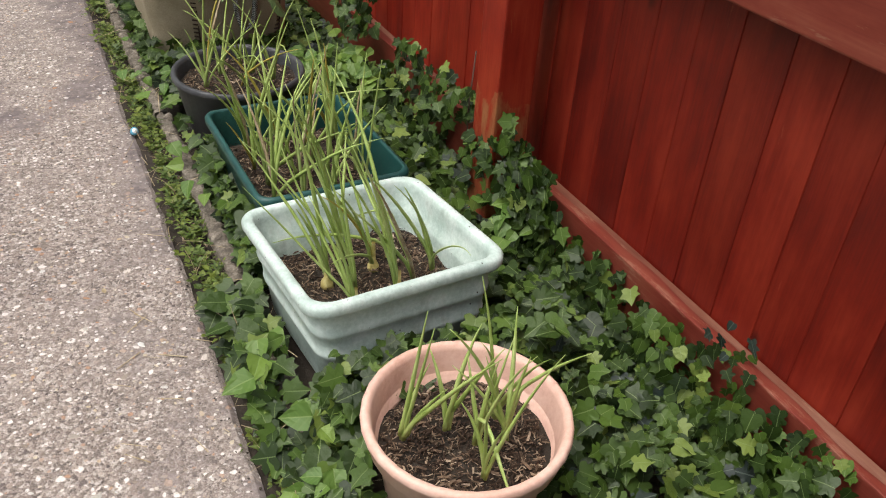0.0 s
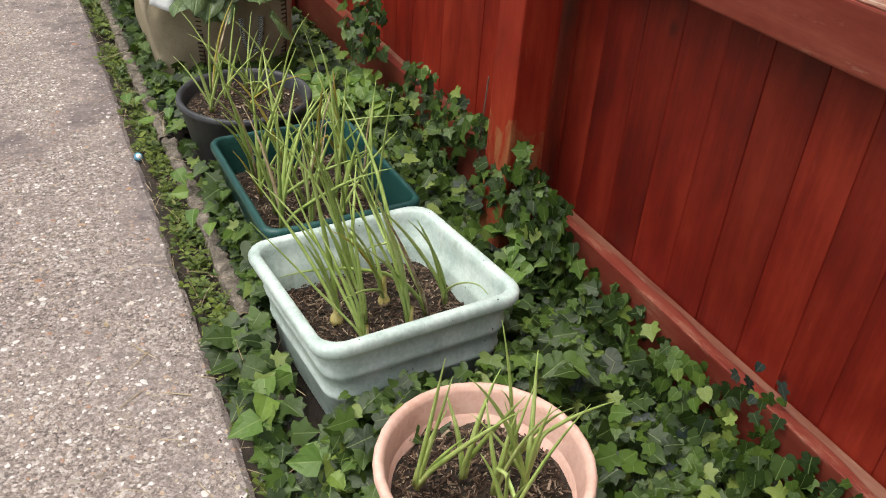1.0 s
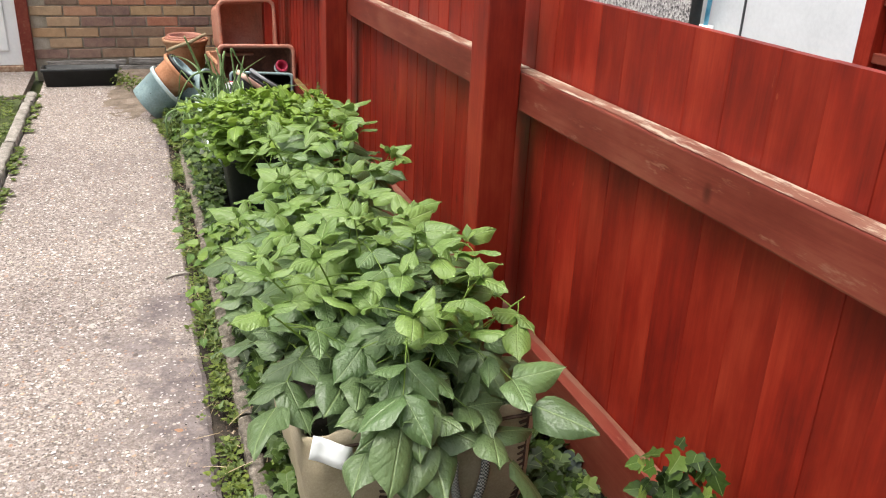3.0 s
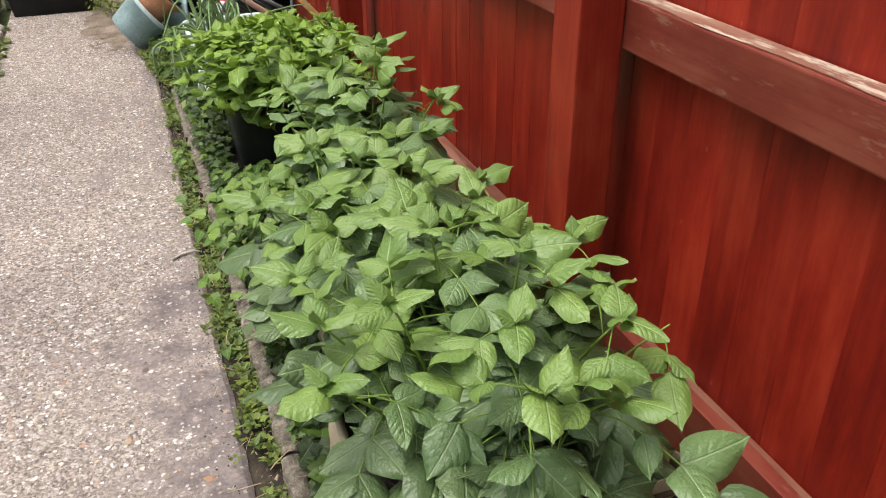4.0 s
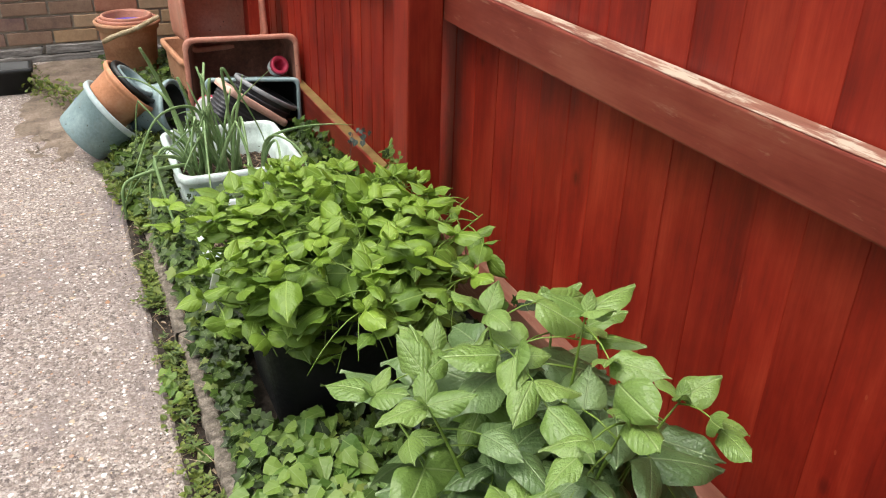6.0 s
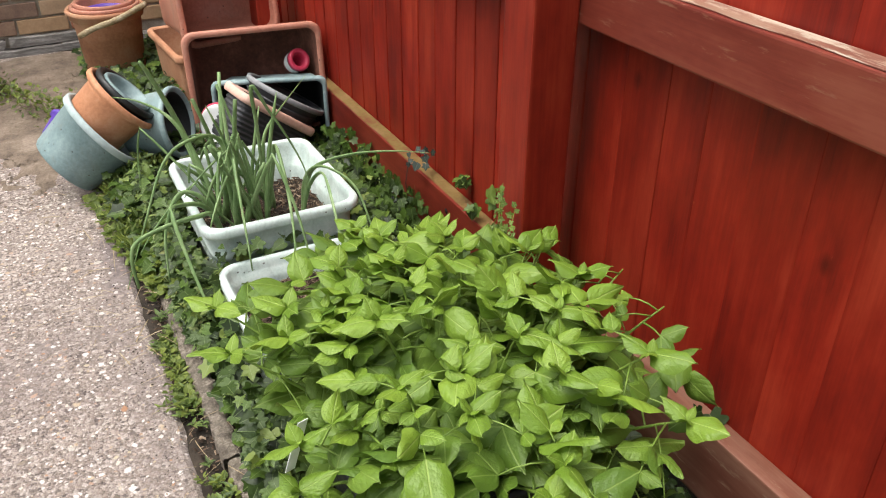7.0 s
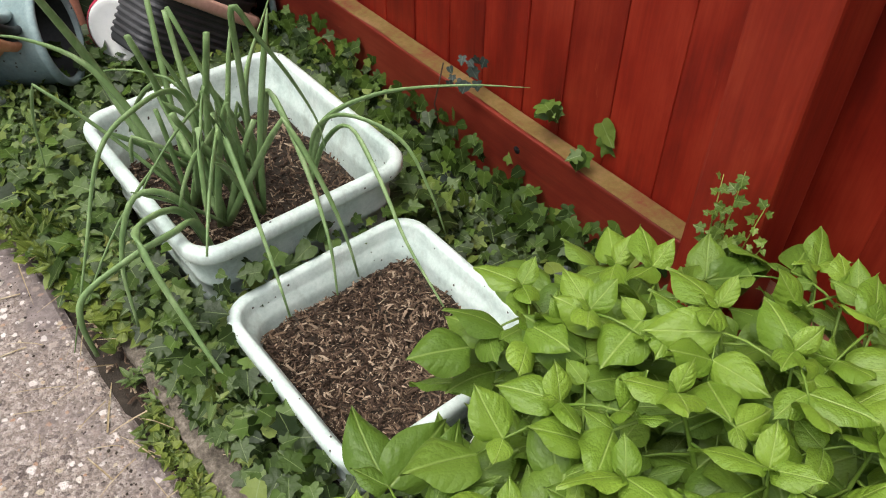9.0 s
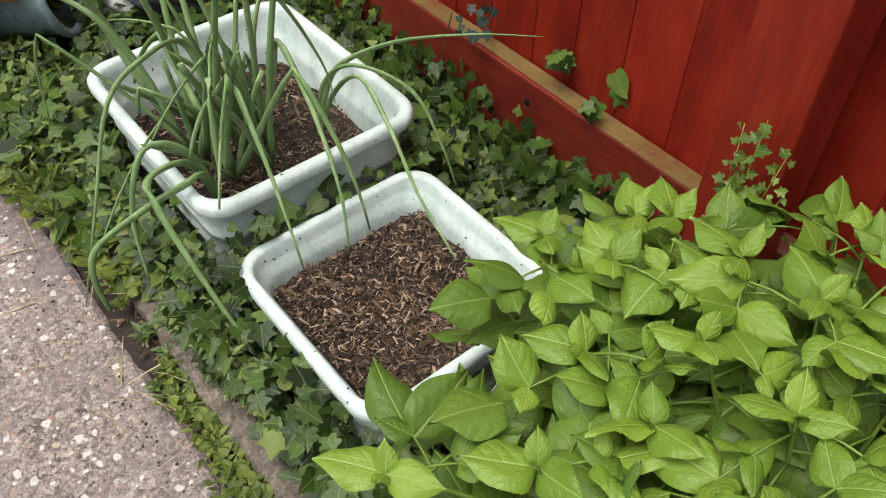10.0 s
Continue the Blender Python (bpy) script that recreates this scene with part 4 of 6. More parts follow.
def onion_clump(place, label, clusters, seed, height=(0.2, 0.34), per=(4, 6), thick=0.0032, material=None, lean=0.2, curl=0.3, bulbs=True, kinks=0.1, dry=0.06, bias=(0, 0)):
    """Onion sets in a pot, each a plant with a small bulb and a fan of leaves."""
    r = random.Random(seed)
    floor, cx, cy, z = 0.01 - place[2], 0.0, 0.0, 0.0
    for px, py in clusters:
        e = thing("onion_plant", (place[0] + px, place[1] + py, place[2]), label, "onion", "onion plants")
        if bulbs and r.random() < 0.6:
            q = r.uniform(0.95, 1.5)
            me = loft([(0.003 * q, 0.003 * q, 0.003, 0.0), (0.009 * q, 0.009 * q, 0.009, 0.007), (0.0085 * q, 0.0085 * q, 0.009, 0.017), (0.006, 0.006, 0.006, 0.03), (0.0048, 0.0048, 0.0048, 0.05), (0.004, 0.004, 0.004, 0.075)], 2)
            ob = part("bulb", me, M_BULB, e, "papery tan bulb")
            ob.location = (cx, cy, z)
        for k in range(r.randint(*per)):
            h = r.uniform(*height)
            a = r.uniform(0, 6.28)
            ln = abs(r.gauss(0, lean)) + 0.03
            a = math.atan2(math.sin(a) * ln + bias[1], math.cos(a) * ln + bias[0])
            pts, rad = onion_leaf(r, (cx + r.gauss(0, 0.003), cy + r.gauss(0, 0.003), z + 0.015), h, a, ln, max(-0.1, r.gauss(curl, curl * 0.7)), thick * r.uniform(0.65, 1.2), r.random() < kinks, floor, 0.55 if material and r.random() < 0.5 else 0.88)
            v, f = tube(pts, rad, 6 if material else 5, 0.6 if material else 0.75)
            dead = r.random() < dry
            part("dry_leaf" if dead else "leaf", mesh_of("leaf", v, f, (M_YELLOW if r.random() < 0.6 else M_DRY) if dead else (material or M_ONION)), None, e)


def through_points(knots, steps=4):
    """A smooth line through the given points."""
    k = [Vector(q) for q in knots]
    k = [k[0] * 2 - k[1]] + k + [k[-1] * 2 - k[-2]]
    out = []
    for a, b, c, d in zip(k, k[1:], k[2:], k[3:]):
        for i in range(steps):
            t = i / steps
            out.append(0.5 * (2 * b + (c - a) * t + (2 * a - 5 * b + 4 * c - d) * t * t + (3 * b - a - 3 * c + d) * t ** 3))
    return out + [k[-2]]


def folded_onions(place, half, rim, seed):
    """Stout old onion plants: upright hollow leaves with blunt ends, others snapped over and hanging."""
    r = random.Random(seed)
    for px, py in ((-0.08, -0.07), (-0.02, -0.08), (-0.1, 0.0), (-0.03, -0.01), (0.03, 0.02), (-0.06, 0.08)):
        e = thing("onion_plant", (place[0] + px, place[1] + py, place[2]), "overgrown grey-green onion plant with upright, snapped and drooping leaves", "onion", "onion plants")
        for k in range(r.randint(5, 6)):
            a = r.gauss(-2.4, 1.1)
            pitch = r.uniform(0.05, 0.65)
            snapped = r.random() < 0.45
            length = r.uniform(0.17, 0.32) if snapped else r.uniform(0.16, 0.4)
            wide = r.uniform(0.004, 0.0072)
            p = Vector((r.gauss(0, 0.005), r.gauss(0, 0.005), 0.0))
            pts, rad = [p.copy()], [wide * 0.75]
            for i in range(7):
                p = p + Vector((math.sin(pitch) * math.cos(a), math.sin(pitch) * math.sin(a), math.cos(pitch))) * length / 7
                pitch += r.uniform(-0.01, 0.09)
                pts.append(p.copy())
                rad.append(wide * (1 - 0.25 * i / 6))
            if snapped:
                pitch = r.uniform(1.6, 2.7)
                a += r.gauss(0, 0.5)
                hang = r.uniform(0.12, 0.3)
                for i in range(7):
                    p = p + Vector((math.sin(pitch) * math.cos(a), math.sin(pitch) * math.sin(a), math.cos(pitch))) * hang / 7
                    pitch = min(2.95, pitch + 0.08)
                    inside = abs(p.x + px) < half[0] + 0.01 and abs(p.y + py) < half[1] + 0.01
                    if p.z + place[2] < (rim + 0.012 if inside and max(abs(p.x + px) - half[0], abs(p.y + py) - half[1]) > -0.05 else 0.03):
                        break
                    pts.append(p.copy())
                    rad.append(wide * (0.7 - 0.075 * i))
            else:
                rad[-1] = wide * r.choice((0.75, 0.3, 0.15))
            v, f = tube(pts, rad, 7, 0.6)
            part("leaf", mesh_of("leaf", v, f, M_ONION_BLUE), None, e)


# ---- potato plants ----
LEAF_SHAPES = []


def leaflet_shape(width, fold, droop, seed):
    """An ovate leaflet of length 1: halves that rise from the rib and roll over at the margin, a drawn-out tip."""
    r = random.Random(seed)
    nv, nu, V, U, F = 10, 6, [], [], []
    ph, bend, twist, freq = r.uniform(0, 6), r.uniform(-0.13, 0.13), r.uniform(-0.5, 0.5), r.uniform(7, 12)
    for j in range(nv + 1):
        v = j / nv
        w = width / 2 * math.sin(math.pi * v ** 0.68) ** (0.56 + 0.7 * v ** 2) if 0 < j < nv else (0.02 if j == 0 else 0.002)
        for i in range(nu + 1):
            s = 2 * i / nu - 1
            z = w * (fold * 2.4 * abs(s) - 0.55 * s * s * abs(s)) - droop * v ** 1.8 - 0.12 * max(0, v - 0.8) + 0.055 * s * s * math.sin(freq * v + ph + 2.2 * s) + twist * s * w * v * v
            V.append((s * w + bend * v * v, v, z))
            U.append((0.5 + s * w / width, v))
    for j in range(nv):
        for i in range(nu):
            a = j * (nu + 1) + i
            F.append((a, a + 1, a + nu + 2, a + nu + 1))
    return np.array(V), F, np.array(U)


def leaf_meshes(tag, material, count=9):
    out = []
    for k in range(count):
        v, f, u = leaflet_shape(0.62 + 0.05 * (k % 4), 0.06 + 0.09 * (k % 2), 0.05 + 0.11 * (k % 3), 40 + k)
        LEAF_SHAPES.append((v, f, u))
        out.append(mesh_of(tag, v, f, material, u))
    return out


LEAF_A = leaf_meshes("leaflet", M_POTATO)
LEAF_YOUNG = leaf_meshes("young_leaflet", M_POTATO_YOUNG)
LEAF_B = leaf_meshes("lime_leaflet", M_POTATO_LIME)


def potato(place, spread, crown, low, stems, nodes, size, seed, meshes, label, base_r=0.1, squash=1.0, xlim=(0.38, 1.07), front=None, hang=()):
    """A bushy plant: stems that fan out, compound leaves along them, a leaflet at each leaf's end and in pairs."""
    r = random.Random(seed)
    e = thing("potato_plant", place, label, "plant", "potato plants")
    leaflets = []
    for s in range(stems + len(hang)):
        a = s * 2.399 + r.uniform(-0.4, 0.4)
        reach = math.sqrt((s + 0.4) / stems)
        bx, by = base_r * reach * math.cos(a), base_r * reach * math.sin(a)
        out = spread * 0.62 * reach * r.uniform(0.85, 1.1)
        top = low + (crown - low) * (1 - 0.5 * reach ** 2) * r.uniform(0.85, 1.08)
        if s >= stems:
            # shoots that lop over the rim
            a, out, top = hang[s - stems]
            bx, by = base_r * math.cos(a), base_r * math.sin(a)
        tip = Vector((bx + out * math.cos(a) * squash, by + out * math.sin(a), top))
        base = Vector((bx, by, 0))
        low_x = xlim[0] - (0.09 if s >= stems and math.cos(a) < -0.5 else 0.0)
        mid = base.lerp(tip, 0.5) + Vector((0, 0, top * 0.13 if s < stems else 0.2))
        pts = [base.lerp(mid, t).lerp(mid.lerp(tip, t), t) for t in [i / 6 for i in range(7)]]
        v, f = tube(pts, [0.0042, 0.004, 0.0036, 0.0032, 0.0026, 0.002, 0.0013])
        stem = part("stem", mesh_of("stem", v, f, M_STEM), None, e)
        for k in range(nodes):
            t = min(1, 0.38 + 0.62 * (k + 0.5) / nodes + r.uniform(-0.03, 0.03))
            p = base.lerp(mid, t).lerp(mid.lerp(tip, t), t)
            h = a + k * 2.2 + r.uniform(-0.6, 0.6)
            young = max(0.0, (t - 0.8) / 0.2)
            ln = size * r.uniform(1.05, 1.65) * (1 - 0.5 * young)
            wx = place[0] + p.x + math.cos(h) * (ln + size * 0.8)
            if not low_x < wx < xlim[1]:
                h = math.pi - h
            rise = r.uniform(0.0, 0.4) + 0.45 * young - 0.5 * (1 - t)
            q = []
            for i in range(5):
                u = i / 4
                q.append(p + Vector((math.cos(h) * ln * u, math.sin(h) * ln * u, ln * (rise * u - 0.55 * u * u))))
            v, f = tube(q, [0.0018, 0.0016, 0.0014, 0.0012, 0.0008], 4)
            stalk = part("leaf_stalk", mesh_of("leaf_stalk", v, f, M_STEM), None, e)
            spots = [(1.0, 0, 1.0), (0.74, 1, 0.85), (0.74, -1, 0.85)]
            if ln > size * 1.15:
                spots += [(0.42, 1, 0.66), (0.42, -1, 0.66)]
            for u, side, sc in spots:
                i = min(3, int(u * 4))
                pos = q[i].lerp(q[i + 1], u * 4 - i)
                hh = h + side * r.uniform(0.7, 1.15) + r.uniform(-0.2, 0.2)
                sz = size * sc * (r.uniform(0.8, 1.2) if meshes is LEAF_A else r.choice((0.6, 0.85, 1.05, 1.25))) * (1 - 0.45 * young) * (1 + (0.25 if meshes is LEAF_A else 0.0) * (1 - t))
                if not low_x - 0.05 < place[0] + pos.x + math.cos(hh) * sz < xlim[1] + 0.03:
                    continue
                if front and s < stems and place[1] + pos.y + math.sin(hh) * sz * 0.8 < front and place[2] + pos.z < 0.36:
                    continue
                dip = (r.uniform(-0.4, 0.5) if meshes is LEAF_A else r.uniform(-0.6, 0.45)) - 0.4 * young + 0.3 * (1 - t)
                dip -= 0.0 if meshes is LEAF_A else 0.1
                roll = r.gauss(0, 0.4 if meshes is LEAF_A else 0.48)
                m = Matrix.Translation(pos) @ Matrix.Rotation(hh - math.pi / 2, 4, "Z") @ Matrix.Rotation(-dip, 4, "X") @ Matrix.Rotation(roll, 4, "Y") @ Matrix.Scale(sz, 4)
                leaflets.append((pos.z, m, r.randrange(len(meshes)), young > 0.25, stalk))
        for k in range(4):
            hh = a + k * 2.4 + r.uniform(-0.4, 0.4)
            m = Matrix.Translation(tip) @ Matrix.Rotation(hh - math.pi / 2, 4, "Z") @ Matrix.Rotation(0.25 + 0.28 * k + r.uniform(-0.15, 0.15), 4, "X") @ Matrix.Rotation(r.gauss(0, 0.3), 4, "Y") @ Matrix.Scale(size * (0.75 - 0.15 * k) * r.uniform(0.8, 1.1), 4)
            if xlim[0] - 0.05 < place[0] + tip.x < xlim[1]:
                leaflets.append((tip.z + 0.05, m, r.randrange(len(meshes)), True, stem))
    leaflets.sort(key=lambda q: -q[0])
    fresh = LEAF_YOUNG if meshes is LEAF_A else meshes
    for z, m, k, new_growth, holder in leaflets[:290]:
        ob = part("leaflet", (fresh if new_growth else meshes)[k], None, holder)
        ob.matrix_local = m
    # the lowest leaflets take the green with shade painted in
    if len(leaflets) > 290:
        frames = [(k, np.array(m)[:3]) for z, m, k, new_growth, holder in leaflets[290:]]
        tagged(scatter("lower_leaves", LEAF_SHAPES, frames, M_LIME_SHADE if meshes is LEAF_B else M_POTATO_SHADE, e, True), "lower leaves with the crown's shade put into their colour", kind="stuff")
    return e


# ---- grow bags ----
def bag_at(q):
    """How far the bag's side stands out at the share q of its height."""
    return float(np.interp(q, (0, 0.03, 0.25, 0.5, 0.75, 0.93, 1.0), (0.76, 0.84, 0.93, 0.98, 0.985, 0.98, 1.0)))


def grow_bag(place, hx, hy, height, seed, label, turn=0.0, detail=True):
    e = thing("grow_bag", place, label, "grow bag", "grow bags", (0, 0, turn))
    rings = []
    for k, (z, b) in enumerate(((0, 0.76), (0.03, 0.84), (0.25, 0.93), (0.5, 0.98), (0.75, 0.985), (0.93, 0.98), (1.0, 1.0))):
        rings.append((hx * b, hy * b, 0.05, z * height))
    t = 0.006
    rings += [(hx - t, hy - t, 0.045, height + 0.002), (hx - 2 * t, hy - 2 * t, 0.045, height - 0.008), (hx * 0.93, hy * 0.93, 0.045, height * 0.7)]
    bm = loft(rings, 5, wobble=0.012, seed=seed)
    bmesh.ops.subdivide_edges(bm, edges=[x for x in bm.edges if x.calc_length() > 0.05], cuts=2, use_grid_fill=True)
    for v in bm.verts:
        d = noise.noise(v.co * 9 + Vector((seed, 0, 0))) * 0.009 + (0.5 - abs(noise.noise(Vector((v.co.x * 16, v.co.y * 16, v.co.z * 26))))) * 0.009
        v.co.x += d * (1 if v.co.x > 0 else -1)
        v.co.y += d * (1 if v.co.y > 0 else -1)
        v.co.z += 0.008 * noise.noise(Vector((v.co.x * 12, v.co.y * 12, seed))) * (v.co.z > height * 0.9)
    for v in bm.verts:
        # the rim sags between the corners of the long sides
        if v.co.z > height * 0.6 and abs(v.co.x) > hx * 0.8:
            v.co.z -= 0.07 * max(0.0, 1 - (v.co.y / hy) ** 2) * (v.co.z / height - 0.6) / 0.4
    part("bag_cloth", shaded(bm), M_BAG, e)
    chip_fill(e, hx * 0.93, hy * 0.93, height * 0.82, 250, seed + 3)
    if detail:
        # whipped seams up the front, rim stitching, label and strap
        for sx in (-0.4, 0.84):
            for k in range(24):
                z = height * (0.03 + 0.93 * k / 23)
                bm = box(bmesh.new(), (-0.009, -0.004, -0.0022), (0.009, 0.004, 0.0022), 0.0012)
                ob = part("stitch", bm, M_THREAD, e)
                ob.matrix_local = pose(sx * hx * bag_at(z / height), -hy * bag_at(z / height) - 0.004, z, 0, 14 if sx < 0 else -14, 0)
            pts = [(sx * hx * bag_at(q) + 0.009, -hy * bag_at(q) - 0.003, q * height) for q in (0.02, 0.12, 0.25, 0.4, 0.6, 0.8, 0.97)]
            v, f = tube(pts, [0.0025] * 7, 5)
            part("seam_cord", mesh_of("seam_cord", v, f, M_THREAD), None, e)
        bm = box(bmesh.new(), (-hx * 0.9, -hy - 0.007, height * 0.92), (hx * 0.9, -hy + 0.003, height * 0.928), 0.001)
        part("rim_thread", bm, M_THREAD, e)
        bm = bmesh.new()
        bmesh.ops.create_grid(bm, x_segments=5, y_segments=3, size=0.5)
        for v in bm.verts:
            x, y = v.co.x, v.co.y
            v.co = (x * 0.075, -0.008 * math.sin(x * 5), y * 0.044 - 0.014 * x)
        ob = part("label", shaded(bm), M_WHITE, e, "white cloth label sewn to the rim")
        ob.matrix_local = pose(-hx * 0.84, -hy - 0.018, height * 0.93, -14, 16, 0)
        sol = ob.modifiers.new("thickness", "SOLIDIFY")
        sol.thickness = 0.0012
        pts = [(0.078 + 0.034 * math.cos(a), -hy - 0.012, height * 0.72 + 0.12 * math.sin(a)) for a in [math.pi + math.pi * i / 10 for i in range(11)]]
        v, f = tube(pts, [0.009] * 11, 6, 0.35)
        part("carry_strap", mesh_of("carry_strap", v, f, M_STRAP), None, e, "grey checked webbing strap")
    pot_clear(place[0], place[1], hx * 0.92, hy * 0.92)
    return e


M_STRAP, _b = blank("checked_webbing", 0.8)
_w = node(M_STRAP, "ShaderNodeTexChecker", Scale=260)
_w.inputs["Color1"].default_value, _w.inputs["Color2"].default_value = (0.55, 0.54, 0.5, 1), (0.04, 0.04, 0.04, 1)
link(M_STRAP, coords(M_STRAP), _w.inputs["Vector"])
link(M_STRAP, _w.outputs["Color"], _b.inputs["Base Color"])

# ---- the row of pots ----
round_pot("plant_pot", (0.573, 1.44, 0.0), 0.172, 0.222, M_PEACH, "faded terracotta plastic pot with young onions in compost", soil=0.66, chips_n=2600, seed=1, band=0.05, base=0.7)
onion_clump((0.565, 1.44, 0.155), "young green onion plant in the terracotta pot", [(-0.01, -0.095), (0.06, -0.04), (-0.02, 0.02), (0.07, 0.01), (-0.09, 0.03), (0.015, -0.03)], 4, (0.13, 0.28), (4, 5), 0.0046, lean=0.22, curl=0.35, dry=0.02, kinks=0.06, bulbs=False)
square_tub("planter", (0.603, 1.915, 0.02), 0.211, 0.213, 0.225, M_SAGE, "pale sage-green square plastic planter with young onions", 3, (-5, 0), 0.5, 3200, 2, lip=0.015, group="square planters")
onion_clump((0.6, 1.93, 0.13), "tall green onion plant with golden bulb in the sage planter", [(-0.07, -0.11), (-0.04, -0.03), (0.03, -0.09), (0.08, -0.06), (-0.09, 0.0), (0.02, 0.02), (0.07, 0.05), (-0.03, 0.08), (0.13, -0.04)], 7, (0.22, 0.44), (4, 5), 0.0046, lean=0.3, curl=0.3, dry=0.03, kinks=0.04, bias=(-0.26, 0.06))
square_tub("planter", (0.617, 2.4, 0.0), 0.187, 0.24, 0.222, M_DGREEN, "dark green plastic box with scuffed sides and young onions", 1.5, (0, 0), 0.55, 2600, 3, lip=0.01, r=0.035, ribs=False, base=0.84)
onion_clump((0.615, 2.41, 0.12), "tall yellowing onion plant in the dark green box", [(-0.11 + 0.075 * i + 0.01 * (j % 2), -0.13 + 0.085 * j) for i in range(4) for j in range(4)], 9, (0.18, 0.38), (4, 5), 0.0047, lean=0.22, curl=0.4, dry=0.1, kinks=0.08, bias=(-0.03, 0.03), bulbs=False)
round_pot("plant_pot", (0.59, 2.905, 0.0), 0.19, 0.208, M_CHAR, "charcoal plastic pot with thin onion plants", soil=0.8, chips_n=2200, seed=5, base=0.75)
onion_clump((0.59, 2.905, 0.162), "thin onion plant with pale bent tips in the charcoal pot", [(-0.1, -0.03), (-0.04, 0.04), (0.0, -0.06), (0.05, 0.03), (0.09, -0.04), (0.03, 0.09), (-0.07, 0.09)], 13, (0.14, 0.3), (4, 5), 0.0043, lean=0.25, curl=0.45, dry=0.12, kinks=0.15, bulbs=False)

grow_bag((0.66, 3.605, 0.0), 0.232, 0.222, 0.36, 1, "tan woven grow bag with dark whipped seams and a white label")
grow_bag((0.68, 4.25, 0.0), 0.17, 0.18, 0.27, 2, "tan woven grow bag hidden under potato leaves")
grow_bag((0.8, 4.8, 0.0), 0.14, 0.15, 0.2, 3, "tan woven grow bag under sprawling potato leaves")
potato((0.65, 3.63, 0.3), 0.39, 0.34, 0.1, 15, 6, 0.108, 21, LEAF_A, "bushy green potato plant with large leaflets over a grow bag", squash=0.85, xlim=(0.42, 0.89), front=3.4, hang=((-1.7, 0.1, 0.1), (-1.4, 0.13, 0.03), (2.9, 0.14, 0.06), (2.3, 0.16, 0.07), (3.4, 0.12, 0.09)))
potato((0.66, 4.16, 0.22), 0.39, 0.37, 0.02, 13, 6, 0.118, 22, LEAF_A, "bushy green potato plant spilling over its bag", squash=0.8, xlim=(0.43, 0.88), hang=((2.9, 0.16, 0.05), (3.5, 0.16, 0.0), (2.3, 0.2, 0.08)))
potato((0.76, 4.7, 0.2), 0.33, 0.41, 0.02, 11, 6, 0.114, 23, LEAF_A, "sprawling green potato plant leaning to the fence", squash=1.0, xlim=(0.57, 0.99))
square_tub("planter", (0.68, 5.5, 0.0), 0.205, 0.19, 0.3, M_BLACK, "black plastic storage tub with a moulded handle, holding a potato plant", 0, (0, 0), 0.8, 300, 6, lip=0.012, r=0.05, ribs=False, base=0.8)
potato((0.71, 5.51, 0.22), 0.385, 0.28, 0.08, 36, 8, 0.084, 24, LEAF_B, "dense lime-green potato plant filling a black tub", base_r=0.15, xlim=(0.41, 0.99), front=5.22)
square_tub("planter", (0.653, 6.105, -0.03), 0.178, 0.178, 0.197, M_MINT, "weathered mint plastic planter filled with bare bark mulch", 0, (0, 0), 0.66, 5200, 7, lip=0.012, chip=0.0062, r=0.05, group="square planters")
square_tub("planter", (0.667, 6.53, 0.0), 0.197, 0.225, 0.24, M_MINT, "weathered mint plastic planter with big drooping onion leaves", 0, (0, 0), 0.55, 3000, 8, lip=0.013, r=0.05, group="square planters")
folded_onions((0.667, 6.53, 0.14), (0.197, 0.225), 0.24, 17)


def bent_onion(place, label, *leaves):
    """An old onion plant whose leaves rise to a knee and then run on or fall; a leaf is its width, its end's and the bends."""
    e = thing("onion_plant", place, label, "onion", "onion plants")
    for wide, end, *bends in leaves:
        pts = through_points([(0, 0, 0)] + [Vector(q) - Vector(place) for q in bends], 5)
        n = len(pts) - 1
        v, f = tube(pts, [wide * (0.8 + 0.2 * math.sin(math.pi * min(1, 2 * i / n))) * (1 - (1 - end) * max(0, 2 * i / n - 1)) for i in range(n + 1)], 7, 0.6)
        part("leaf", mesh_of("leaf", v, f, M_ONION_BLUE), None, e)


bent_onion((0.75, 6.46, 0.14), "overgrown onion plant with one leaf bent flat towards the fence",
           (0.0062, 0.15, (0.765, 6.44, 0.25), (0.79, 6.42, 0.3), (0.86, 6.37, 0.335), (0.93, 6.27, 0.37), (0.985, 6.18, 0.39)),
           (0.005, 0.3, (0.76, 6.44, 0.26), (0.79, 6.39, 0.31), (0.84, 6.31, 0.285), (0.86, 6.26, 0.2), (0.87, 6.23, 0.12)),
           (0.0052, 0.4, (0.765, 6.42, 0.25), (0.785, 6.37, 0.3), (0.775, 6.28, 0.26), (0.765, 6.2, 0.19), (0.76, 6.1, 0.13)))
bent_onion((0.67, 6.5, 0.14), "overgrown onion plant with snapped leaves hanging over the rim",
           (0.0062, 0.3, (0.69, 6.47, 0.3), (0.697, 6.45, 0.36), (0.69, 6.36, 0.29), (0.67, 6.27, 0.2), (0.655, 6.235, 0.1)),
           (0.0048, 0.2, (0.66, 6.46, 0.4), (0.648, 6.42, 0.53), (0.68, 6.42, 0.47), (0.72, 6.42, 0.39), (0.755, 6.42, 0.3), (0.76, 6.41, 0.24)),
           (0.0055, 0.15, (0.675, 6.5, 0.3), (0.69, 6.5, 0.38), (0.76, 6.56, 0.42), (0.85, 6.65, 0.45)))
